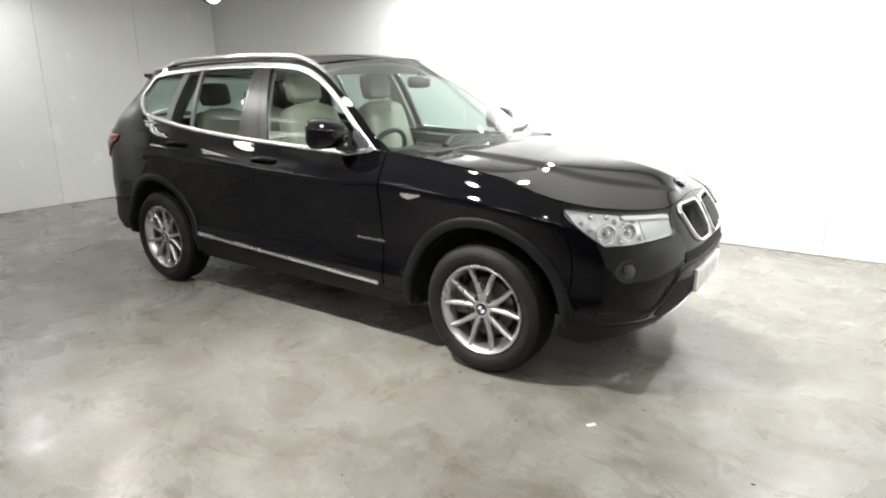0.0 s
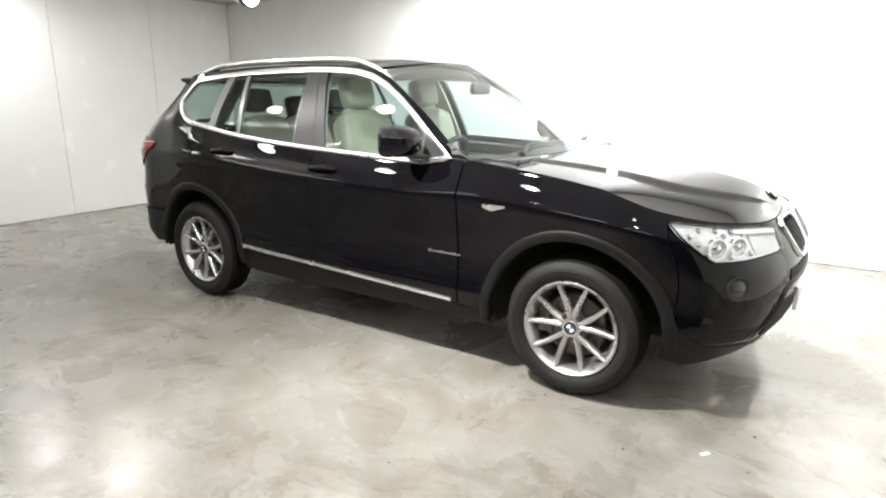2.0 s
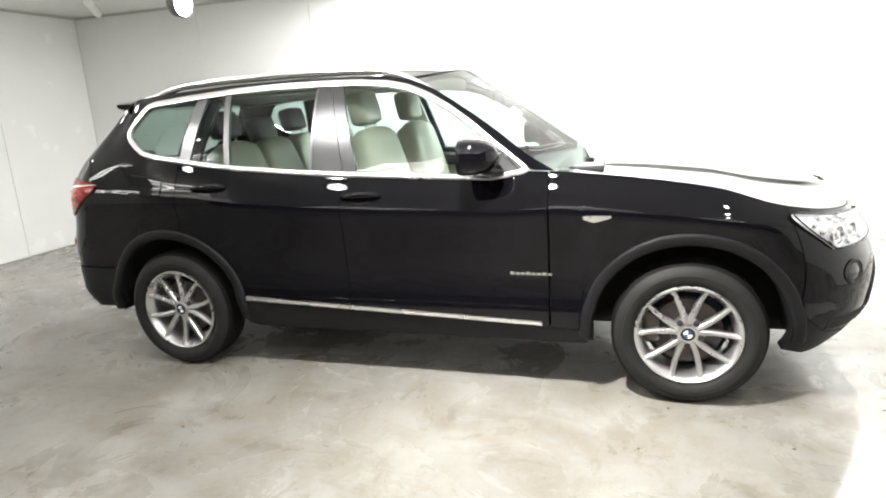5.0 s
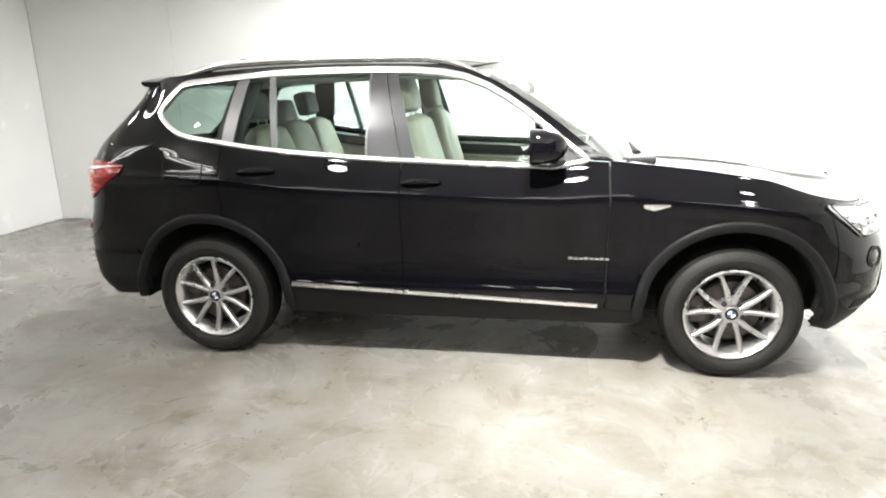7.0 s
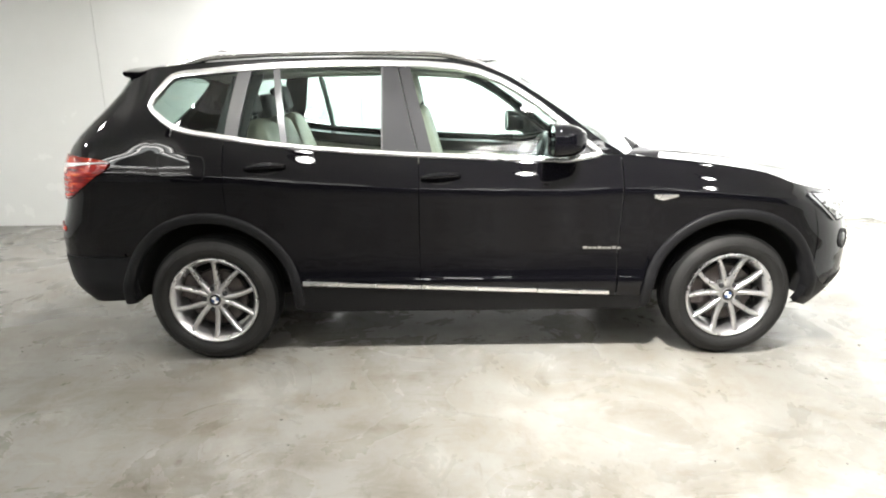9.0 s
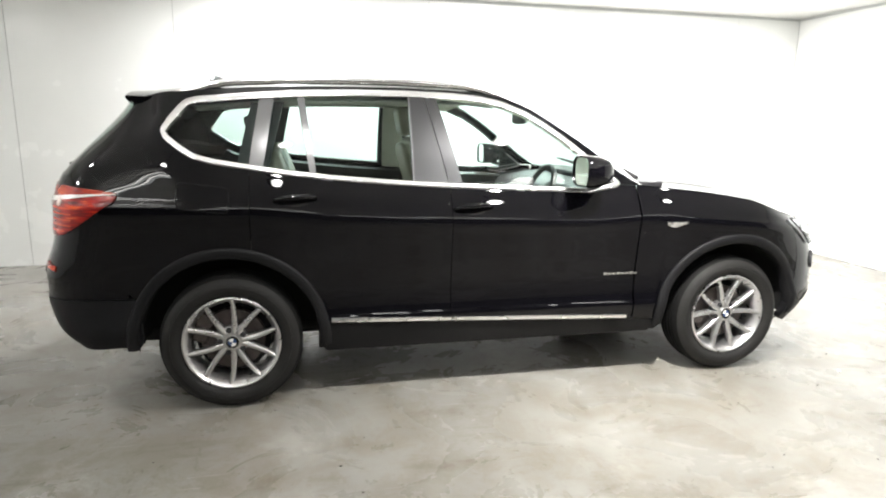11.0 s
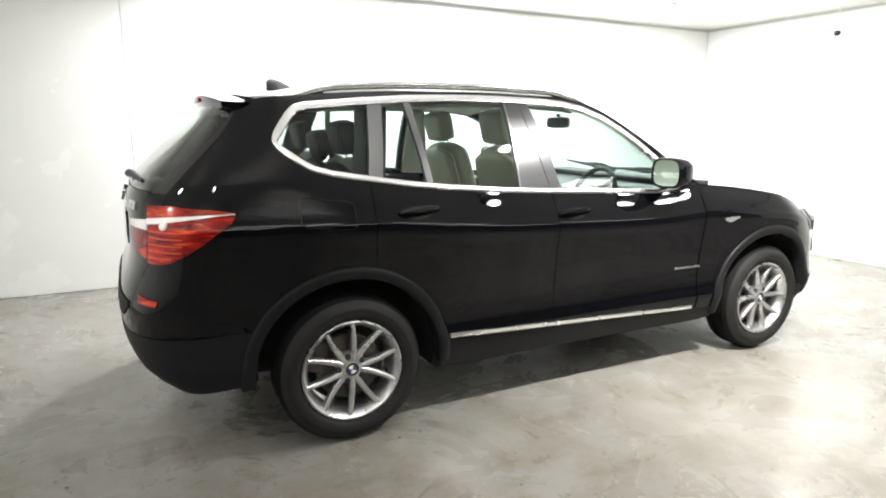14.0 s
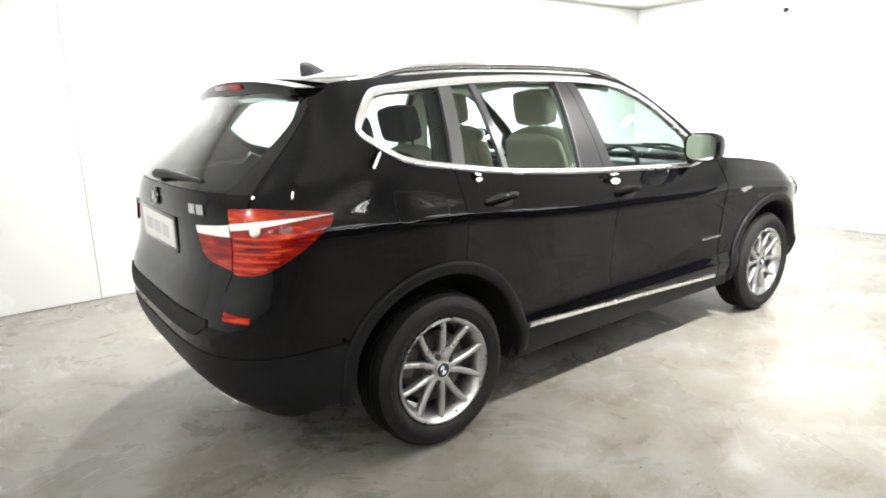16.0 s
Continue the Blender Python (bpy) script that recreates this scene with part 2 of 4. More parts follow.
TUBEFACE = glowing("tube_glass", 13)


# ---- mesh tools ----
def part(name, bm, mat, parent=None, label="", smooth=True, m=None):
    me = bpy.data.meshes.new(name)
    for f in bm.faces:
        f.smooth = smooth
    bm.to_mesh(me)
    bm.free()
    for one in (mat if isinstance(mat, (list, tuple)) else [mat]):
        me.materials.append(one)
    ob = new(name, me)
    if parent:
        ob.parent = parent
    if m is not None:
        ob.matrix_basis = m
    if label:
        ob["label"] = label
    return ob


def mirrored(bm):
    c = bm.copy()
    for v in c.verts:
        v.co.y = -v.co.y
    bmesh.ops.reverse_faces(c, faces=c.faces[:])
    return c


def pair(name, bm, mat, parent, label="", smooth=True, parents=None):
    """The part on the right side (y < 0) and its twin on the left."""
    c = mirrored(bm)
    a = part(name, bm, mat, parents[0] if parents else parent, label, smooth)
    return a, part(name, c, mat, parents[1] if parents else parent, label, smooth)


def box(bm, x0, x1, y0, y1, z0, z1, bevel=0.0, m=None):
    r = bmesh.ops.create_cube(bm, size=1)
    vs = r["verts"]
    for v in vs:
        v.co = Vector((x0 + (v.co.x + 0.5) * (x1 - x0), y0 + (v.co.y + 0.5) * (y1 - y0), z0 + (v.co.z + 0.5) * (z1 - z0)))
    if m is not None:
        bmesh.ops.transform(bm, matrix=m, verts=vs)
    if bevel:
        es = list({e for v in vs for e in v.link_edges})
        bmesh.ops.bevel(bm, geom=es, offset=bevel, segments=2, affect="EDGES", profile=0.6)
    return bm


def boxed(*a, **k):
    return box(bmesh.new(), *a, **k)


def sharpen(bm, degrees=35):
    for e in bm.edges:
        if len(e.link_faces) == 2 and e.calc_face_angle(0) > radians(degrees):
            e.smooth = False
    return bm


def lathe(profile, n=48, axis="y", closed=False):
    """A turned body: profile of (radius, height along the axis)."""
    bm = bmesh.new()
    rings = []
    for k in range(n):
        a = 2 * math.pi * k / n
        ring = []
        for r, h in profile:
            c, s = r * math.cos(a), r * math.sin(a)
            ring.append(bm.verts.new((c, h, s) if axis == "y" else (c, s, h)))
        rings.append(ring)
    for k in range(n):
        a, b = rings[k], rings[(k + 1) % n]
        for i in range(len(profile) - (0 if closed else 1)):
            j = (i + 1) % len(profile)
            bm.faces.new((a[i], b[i], b[j], a[j]))
    bmesh.ops.recalc_face_normals(bm, faces=bm.faces[:])
    return sharpen(bm)


def tube(points, radius, sides=8, flat=1.0, up=(0, 0, 1)):
    """A rod along points, closed at both ends; radius may be a list."""
    bm = bmesh.new()
    pts = [Vector(p) for p in points]
    rings = []
    for k, p in enumerate(pts):
        d = (pts[min(k + 1, len(pts) - 1)] - pts[max(k - 1, 0)]).normalized()
        a = d.cross(Vector(up)).normalized()
        b = a.cross(d)
        r = radius[k] if isinstance(radius, (list, tuple)) else radius
        rings.append([bm.verts.new(p + r * (a * math.cos(t) + b * flat * math.sin(t))) for t in [2 * math.pi * i / sides for i in range(sides)]])
    for a, b in zip(rings, rings[1:]):
        for i in range(sides):
            bm.faces.new((a[i], a[(i + 1) % sides], b[(i + 1) % sides], b[i]))
    bm.faces.new(rings[0])
    bm.faces.new(rings[-1])
    bmesh.ops.recalc_face_normals(bm, faces=bm.faces[:])
    return sharpen(bm, 50)


def curve(*pts):
    """A smooth, monotone curve through points of (x, y)."""
    xs, ys = np.array(pts, float).T
    h, d = np.diff(xs), np.diff(ys) / np.diff(xs)
    s = np.zeros(len(xs))
    s[0], s[-1] = d[0], d[-1]
    for k in range(1, len(xs) - 1):
        if d[k - 1] * d[k] > 0:
            w1, w2 = 2 * h[k] + h[k - 1], h[k] + 2 * h[k - 1]
            s[k] = (w1 + w2) / (w1 / d[k - 1] + w2 / d[k])

    def f(x):
        if x <= xs[0]:
            return float(ys[0] + s[0] * (x - xs[0]))
        if x >= xs[-1]:
            return float(ys[-1] + s[-1] * (x - xs[-1]))
        k = int(np.searchsorted(xs, x)) - 1
        t = (x - xs[k]) / h[k]
        return float((1 + 2 * t) * (1 - t) ** 2 * ys[k] + t * (1 - t) ** 2 * h[k] * s[k] + t * t * (3 - 2 * t) * ys[k + 1] + t * t * (t - 1) * h[k] * s[k + 1])
    return f


def line(pts, n):
    """n + 1 points at even steps along a polyline of (u, z)."""
    pts = [Vector(p) for p in pts]
    run = [0.0]
    for a, b in zip(pts, pts[1:]):
        run.append(run[-1] + (b - a).length)
    out = []
    for k in range(n + 1):
        s = run[-1] * k / n
        i = min(max(int(np.searchsorted(run, s)) - 1, 0), len(pts) - 2)
        w = (s - run[i]) / max(run[i + 1] - run[i], 1e-9)
        out.append(pts[i].lerp(pts[i + 1], w))
    return out


# ---- the room ----
X0, X1, Y0, Y1, H = -5.4, 4.75, -7.0, 2.65, 2.70


def slab(name, x0, x1, y0, y1, z0, z1, mat):
    return tagged(part(name, boxed(x0, x1, y0, y1, z0, z1), mat, smooth=False), kind="structure")


tagged(slab("floor", X0 - 0.2, X1 + 0.2, Y0 - 0.2, Y1 + 0.2, -0.2, 0.0, FLOOR), "worn grey concrete floor with brown stains and scuffs", "floor")
tagged(slab("ceiling", X0 - 0.2, X1 + 0.2, Y0 - 0.2, Y1 + 0.2, H, H + 0.15, CEILING), "pale grey painted ceiling", "ceiling")
wall_west = tagged(slab("wall_west", X0 - 0.2, X0 - 0.012, Y0 - 0.2, Y1 + 0.2, 0, H, JOINT), "glossy white sheet wall with vertical joints", "wall")
wall_north = tagged(slab("wall_north", X0 - 0.012, X1 + 0.012, Y1 + 0.012, Y1 + 0.2, 0, H, JOINT), "glossy white sheet wall with vertical joints", "wall")
wall_east = tagged(slab("wall_east", X1 + 0.012, X1 + 0.2, Y0 - 0.2, Y1 + 0.2, 0, H, JOINT), "glossy white sheet wall with vertical joints", "wall")
tagged(slab("wall_south", X0 - 0.012, X1 + 0.012, Y0 - 0.2, Y0, 0, H, NEAR), "dark plain wall behind the viewer", "wall")


def bmesh_thick(bm, depth):
    bmesh.ops.recalc_face_normals(bm, faces=bm.faces[:])
    bmesh.ops.solidify(bm, geom=bm.faces[:], thickness=depth)
    return bm


def wall_panels(wall, seams, fixed, along_x, facing):
    for a, b in zip(seams, seams[1:]):
        a, b = a + 0.0025, b - 0.0025
        lo, hi = sorted((fixed, fixed + facing * 0.012))
        bm = boxed(a, b, lo, hi, 0.004, H - 0.03, bevel=0.002) if along_x else boxed(lo, hi, a, b, 0.004, H - 0.03, bevel=0.002)
        part("panel", bm, WALL, wall, smooth=False)


wall_panels(wall_north, [X0, -3.66, -2.22, -0.96, 0.27, 1.49, 2.71, 3.93, X1], Y1, True, 1)
wall_panels(wall_west, [Y0, -5.92, -4.70, -3.48, -2.26, -1.04, 0.18, 1.42, Y1], X0, False, -1)
wall_panels(wall_east, [-3.48, -2.26, -1.04, 0.18, 1.42, Y1], X1, False, 1)
# dark sheet added out of view, so that the car's paint and rails reflect dark
curtain = bmesh.new()
folds = [(X1 - 0.05 + 0.035 * math.sin(k * 1.9), Y0 + 0.04 + (-3.54 - Y0) * k / 100) for k in range(101)]
cols = [[curtain.verts.new((x, y, z)) for z in (0.01, 1.3, H - 0.02)] for x, y in folds]
for a, b in zip(cols, cols[1:]):
    for i in range(2):
        curtain.faces.new((a[i], a[i + 1], b[i + 1], b[i]))
tagged(part("curtain", bmesh_thick(curtain, 0.006), NEAR), "dark folded sheet, added out of view to darken the car's reflections", "curtain")


# ---- lamps ----
def flood_lamp(place, aim):
    """A round lamp head turned towards aim, on a rod from the ceiling."""
    thing = new("flood_lamp")
    thing.matrix_basis = pose(*place)
    turn = look((0, 0, 0), Vector(aim) - Vector(place))
    part("housing", lathe([(0.0, 0.10), (0.05, 0.10), (0.085, 0.06), (0.095, 0.0), (0.088, -0.012), (0.08, 0.0), (0.0, 0.0)], 24, "z"), CABIN, thing, m=turn)
    part("lamp_face", lathe([(0.0, -0.001), (0.079, -0.001)], 24, "z"), LAMPFACE, thing, "glowing white lamp glass", m=turn)
    part("rod", tube([(0, 0, 0.06), (0, 0, H - place[2])], 0.009, 8, up=(1, 0, 0)), CABIN, thing)
    return tagged(thing, "small black flood lamp hung from the ceiling, lit", "lamp", "flood lamps")


for place, watts, aim in LAMPS:
    flood_lamp(place, aim)


def tube_batten():
    """A twin-tube ceiling batten, lit."""
    thing = new("tube_batten")
    part("housing", boxed(-0.62, 0.62, -0.03, 0.03, 0.02, 0.075, bevel=0.006), PLATE, thing)
    for y in (-0.06, 0.06):
        part("tube", tube([(-0.6, y, 0.012), (0.6, y, 0.012)], 0.013, 10), TUBEFACE, thing, "glowing fluorescent tube")
    for x in (-0.605, 0.605):
        part("end_cap", boxed(x - 0.015, x + 0.015, -0.08, 0.08, -0.004, 0.05, bevel=0.004), PLATE, thing)
        part("hanger", tube([(x * 0.8, 0, 0.075), (x * 0.8, 0, H - TUBES[0][2])], 0.004, 6, up=(1, 0, 0)), CHROME, thing)
    return tagged(thing, "white twin-tube ceiling batten, lit", "lamp", "tube battens")


first = tube_batten()
first.matrix_basis = pose(*TUBES[0][:3])
for x, y, z, watts in TUBES[1:]:
    copy_thing(first, pose(x, y, z))


# made-up ceiling fitting for the added wall-brightening lights
def fill_downlight():
    thing = new("fill_downlight")
    part("trim_ring", lathe([(0.072, 0.0), (0.095, 0.0), (0.10, 0.008), (0.10, 0.024), (0.072, 0.024)], 28, "z", True), PLATE, thing)
    part("lamp_face", lathe([(0.0, 0.006), (0.071, 0.006)], 28, "z"), LAMPFACE, thing, "glowing white lamp glass")
    return tagged(thing, "round white ceiling light, added out of view to brighten the walls", "lamp", "downlights")


first = fill_downlight()
first.matrix_basis = pose(*FILL_DOWNLIGHTS[0][:3])
for x, y, z, watts in FILL_DOWNLIGHTS[1:]:
    copy_thing(first, pose(x, y, z))
sensor = tagged(new("ceiling_sensor"), "small dark sensor on a thin white ceiling rod", "sensor")
part("body", lathe([(0.0, -0.025), (0.018, -0.02), (0.026, -0.004), (0.024, 0.016), (0.0, 0.022)], 16, "z"), CABIN, sensor)
part("rod", tube([(0, 0, 0.018), (0, 0, H - 2.23)], 0.004, 8, up=(1, 0, 0)), WHITE, sensor)
sensor.matrix_basis = pose(3.188, -0.058, 2.23)


pipe = tube([(-4.22, 1.70, H - 0.05), (-4.70, 2.30, H - 0.05), (-4.74, 2.35, H - 0.06)], [0.045, 0.045, 0.03], 14)
tagged(part("ceiling_pipe", pipe, PLATE), "short white round pipe fixed under the ceiling", "pipe")


# ---- the car ----
car = tagged(new("car"), "glossy black estate car with chrome window frames and silver wheels", "car")
XF = curve((0.18, 2.06), (0.25, 2.13), (0.33, 2.21), (0.45, 2.28), (0.58, 2.298), (0.68, 2.292), (0.76, 2.262), (0.85, 2.21), (0.92, 2.15), (1.0, 2.04), (1.1, 1.93))
XR = curve((0.25, 2.03), (0.33, 2.19), (0.42, 2.29), (0.55, 2.335), (0.66, 2.34), (0.74, 2.325), (0.82, 2.295), (0.9, 2.28), (1.0, 2.278), (1.08, 2.278), (1.146, 2.268), (1.2, 2.236), (1.36, 2.085), (1.5, 1.945), (1.62, 1.83))
BELT = curve((-2.4, 1.215), (-1.9, 1.212), (-1.53, 1.205), (-1.3, 1.197), (-0.9, 1.15), (-0.33, 1.108), (0.5, 1.08), (0.8, 1.10), (1.15, 1.068), (1.5, 1.022), (1.86, 0.948), (2.1, 0.888), (2.3, 0.86))
SECTION = curve((0.16, 0.78), (0.25, 0.865), (0.31, 0.89), (0.36, 0.907), (0.42, 0.920), (0.442, 0.922), (0.460, 0.916), (0.480, 0.909), (0.51, 0.905), (0.58, 0.903), (0.75, 0.915), (0.88, 0.930), (0.945, 0.939), (0.968, 0.936), (0.995, 0.922), (1.04, 0.900), (1.09, 0.871), (1.12, 0.853), (1.25, 0.812), (1.4, 0.75), (1.52, 0.69), (1.6, 0.632), (1.66, 0.56))
SECTION_R = curve((0.16, 0.78), (0.25, 0.865), (0.31, 0.89), (0.36, 0.907), (0.42, 0.920), (0.442, 0.922), (0.460, 0.916), (0.480, 0.909), (0.51, 0.905), (0.58, 0.903), (0.75, 0.915), (0.88, 0.930), (0.945, 0.938), (0.968, 0.935), (0.995, 0.921), (1.06, 0.897), (1.12, 0.877), (1.25, 0.826), (1.4, 0.753), (1.52, 0.688), (1.6, 0.632), (1.66, 0.56))
PLAN = curve((-2.3, 0.935), (-1.9, 0.957), (-1.4, 1.0), (0, 0.99), (1.4, 1.0), (2.2, 0.985))
PF = curve((0.2, 3.0), (0.45, 3.0), (0.6, 2.9), (0.75, 2.6), (0.9, 2.3), (1.0, 2.3))
PR = curve((0.3, 3.8), (0.7, 3.9), (1.0, 3.1), (1.2, 2.7), (1.36, 2.5), (1.6, 2.4))
UF, UR, SF, SR = 1.5, -1.90, 1.4, 1.05


def half_width(x, z):
    b = BELT(x)
    q = z if z < 0.6 else 0.6 + (z - 0.6) * 0.52 / (b - 0.6) if z < b else 1.12 + (z - b) * 0.48 / (1.60 - b)
    s = min(max((-1.25 - x) / 0.5, 0), 1)
    s = s * s * (3 - 2 * s)
    w = (SECTION(q) * (1 - s) + SECTION_R(q) * s) * PLAN(x)
    if x < -1.4 and z > 1.05:
        k = min((z - 1.05) / 0.50, 1)
        w *= 1 - 0.36 * (x + 1.4) ** 2 * k * k * (3 - 2 * k)
    return w


def tuck(z):
    """How far the tail's upper corners are drawn forwards."""
    k = min(max((z - 1.18) / 0.32, 0), 1)
    return 0.10 * k * k * (3 - 2 * k)


def bare(u, z):
    """A point of the right flank, wrapped round nose and tail: u runs along the car, to 2.9 at the nose's middle and -2.95 at the tail's."""
    if u > UF:
        a = (1 - min((u - UF) / SF, 1)) * math.pi / 2
        x = UF + (XF(z) - UF) * max(math.cos(a), 0) ** (2 / PF(z))
        return Vector((x, -half_width(x, z) * max(math.sin(a), 0) ** (2 / PF(z)), z))
    if u < UR:
        a = (1 - min((UR - u) / SR, 1)) * math.pi / 2
        c = max(math.cos(a), 0) ** (2 / PR(z))
        x = UR - max(XR(z) + UR, 0.02) * c
        x, side = x + tuck(z) * (1 - c), half_width(x, z)
        return Vector((x, -side * max(math.sin(a), 0) ** (2 / PR(z)), z))
    k = min(max((-1.66 - u) / 0.24, 0), 1)
    return Vector((u + tuck(z) * k * k * (3 - 2 * k), -half_width(u, z), z))


def skin(u, z, off=0.0):
    p = bare(u, z)
    if off:
        e = 0.004
        ua, ub = (u - e, u + e) if -2.94 < u < 2.89 else ((u - e, u) if u > 0 else (u, u + e))
        n = (bare(ub, z) - bare(ua, z)).cross(bare(u, z + e) - bare(u, z - e))
        p = p + off * n.normalized()
    return p


def u_front(y, z):
    x = 2.1
    for _ in range(12):
        s = min((abs(y) / half_width(x, z)) ** (PF(z) / 2), 1)
        x = UF + (XF(z) - UF) * math.cos(math.asin(s)) ** (2 / PF(z))
    return UF + SF * (1 - math.asin(s) / (math.pi / 2))


def u_rear(y, z):
    x = -2.2
    for _ in range(12):
        s = min((abs(y) / half_width(x, z)) ** (PR(z) / 2), 1)
        x = UR - max(XR(z) + UR, 0.02) * math.cos(math.asin(s)) ** (2 / PR(z))
    return UR - SR * (1 - math.asin(s) / (math.pi / 2))


def u_at(x, z):
    """The u of a place x on the flank."""
    if x > UF:
        return UF + SF * (1 - math.acos(min(((x - UF) / (XF(z) - UF)) ** (PF(z) / 2), 1)) / (math.pi / 2))
    return x


def lin(*pts):
    xs, ys = zip(*sorted(pts))
    return lambda x: float(np.interp(x, xs, ys))


ROOF_EDGE = curve((-2.4, 1.50), (-1.95, 1.54), (-1.8, 1.558), (-1.5, 1.585), (-1.0, 1.612), (-0.6, 1.616), (-0.2, 1.606), (0.0, 1.588), (0.153, 1.535), (0.362, 1.412), (0.51, 1.312), (0.683, 1.182), (0.80, 1.115))
DLO_LO = lin((-1.685, 1.38), (-1.674, 1.358), (-1.60, 1.301), (-1.54, 1.264), (-1.46, 1.242), (-1.42, 1.235), (-1.298, 1.216), (-1.1, 1.186), (-0.9, 1.163), (-0.6, 1.138), (-0.33, 1.121), (0.1, 1.102), (0.5, 1.086), (0.667, 1.117), (0.8, 1.112))
DLO_HI = lin((-1.685, 1.38), (-1.674, 1.402), (-1.605, 1.492), (-1.575, 1.518), (-1.53, 1.530), (-1.45, 1.537), (-1.3, 1.552), (-1.033, 1.572), (-0.75, 1.582), (-0.475, 1.582), (-0.25, 1.576), (-0.087, 1.562), (0.03, 1.537), (0.152, 1.489), (0.26, 1.427), (0.361, 1.358), (0.51, 1.240), (0.667, 1.117), (0.8, 1.112))
SILL = lambda x: 0.376 + 0.0424 * (0.737 - x)
ARCH = 0.487


def arch(u, c, r=ARCH):
    d = abs(u - c)
    return 0.345 + math.sqrt(max(r * r - d * d, 0))


def arch_u(u, c):
    """The height of the wheel opening's edge at u."""
    z = 0.5
    for _ in range(14):
        z = 0.5 * z + 0.5 * arch(bare(u, z).x, c)
    return z


def sheet(patches, n_off=0.0, depth=0.014):
    """A skin of patches (us, lo, hi, rows), welded, with its edge turned inwards. us: places along the car, single or (low, high) pairs."""
    bm = bmesh.new()
    for us, lo, hi, rows in patches:
        cols = []
        for u in us:
            ul, uh = u if isinstance(u, tuple) else (u, u)
            zl, zh = lo(ul), hi(uh)
            cols.append([bm.verts.new(skin(ul + (uh - ul) * k / rows, zl + (zh - zl) * k / rows, n_off)) for k in range(rows + 1)])
        for a, b in zip(cols, cols[1:]):
            for k in range(rows):
                if (a[k].co - a[k + 1].co).length < 1e-5 and (b[k].co - b[k + 1].co).length < 1e-5:
                    continue
                bm.faces.new((a[k], b[k], b[k + 1], a[k + 1]))
    return turned_in(bm, depth)


def turned_in(bm, depth=0.014, weld=2e-4):
    bmesh.ops.remove_doubles(bm, verts=bm.verts[:], dist=weld)
    bmesh.ops.dissolve_degenerate(bm, dist=1e-5, edges=bm.edges[:])
    bm.normal_update()
    if depth:
        rim = [e for e in bm.edges if e.is_boundary]
        inner = {}
        for e in rim:
            for v in e.verts:
                if v not in inner:
                    inner[v] = v.co - v.normal * depth
        made = {v: bm.verts.new(p) for v, p in inner.items()}
        for e in rim:
            f = e.link_faces[0]
            a, b = e.verts
            for lp in f.loops:
                if lp.edge == e:
                    a, b = lp.vert, lp.link_loop_next.vert
            nf = bm.faces.new((b, a, made[a], made[b]))
            e.smooth = False
    bm.normal_update()
    return bm


def spread(a, b, n):
    return [a + (b - a) * k / n for k in range(n + 1)]


def joined(*runs):
    out = []
    for r in runs:
        out += [u for u in r if not out or u != out[-1]]
    return out


G = 0.0018
HOOD_EDGE = curve((0.8, 1.112), (1.15, 1.076), (1.5, 1.024), (1.867, 0.935), (2.2, 0.889), (2.536, 0.872), (2.9, 0.905))

# flank panels: us run from nose to tail so that faces look outwards

# front wing
UW = u_at(1.862, 0.5)
wing_cols = [(p, q) for p, q in zip(spread(0.778 + G, UW, 44), spread(0.778 + G, 1.867, 44))]
wing = sheet([(wing_cols, lambda u: max(arch_u(u, 1.405), SILL(u) - 0.02), lambda u: HOOD_EDGE(u) - G, 48)])
pair("front_wing", wing, PAINT, car)

DOORS_F = [part("front_door", b, PAINT, car) for b in (lambda b: (b, mirrored(b)))(sheet([(spread(-0.288 + G, 0.772 - G, 36), lambda u: SILL(u) - 0.02, lambda u: DLO_LO(u) - 0.004, 60)]))]
DOORS_R = [part("rear_door", b, PAINT, car) for b in (lambda b: (b, mirrored(b)))(sheet([(spread(-1.290 + G, -0.288 - G, 36), lambda u: max(SILL(u) - 0.02, arch(u, -1.405) if u < -0.9 else 0), lambda u: DLO_LO(u) - 0.004, 60)]))]

# quarter panel, D-pillar and roof rail line
UT0, UTM, UT1, UT2 = -2.455, -2.245, -2.07, -1.935
ZM = arch(-1.685, -1.405) + (1.38 - arch(-1.685, -1.405)) * 11 / 16
tail_cols_lo = [(a, b) for a, b in zip(spread(-1.685, UT0, 26), spread(-1.685, UTM, 26))]
tail_cols_mid = [(a, b) for a, b in zip(spread(-1.685, UTM, 26), spread(-1.685, UT1, 26))]
tail_cols_hi = [(a, b) for a, b in zip(spread(-1.685, UT1, 26), spread(-1.685, UT2, 26))]
BUMPER_R = curve((-2.95, 0.71), (-2.55, 0.73), (-2.46, 0.83), (-2.3, 0.80), (-2.0, 0.67), (-1.85, 0.60))
q_lo = lambda u: arch(u, -1.405) if u > -1.86 else BUMPER_R(u)
q_mid = lambda u: DLO_LO(u) - 0.004 if u > -1.68 else 1.38
q_mid2 = lambda u: DLO_HI(u) + 0.004 if u > -1.68 else 1.38
quarter = sheet([(spread(-1.685, -1.290 - G, 16), q_lo, q_mid, 64), (tail_cols_lo[::-1], q_lo, lambda u: ZM, 44), (tail_cols_mid[::-1], lambda u: ZM, lambda u: 1.38, 20),
                 (joined(spread(-1.685, -1.2, 16), spread(-1.2, 0.79, 44)), q_mid2, ROOF_EDGE, 5), (tail_cols_hi[::-1], lambda u: 1.38, ROOF_EDGE, 5)])
quarters = pair("rear_quarter_panel", quarter, PAINT, car)
flap_lo = lin((-1.622, 1.05), (-1.616, 1.032), (-1.60, 1.022), (-1.40, 1.002), (-1.386, 1.012), (-1.38, 1.03))
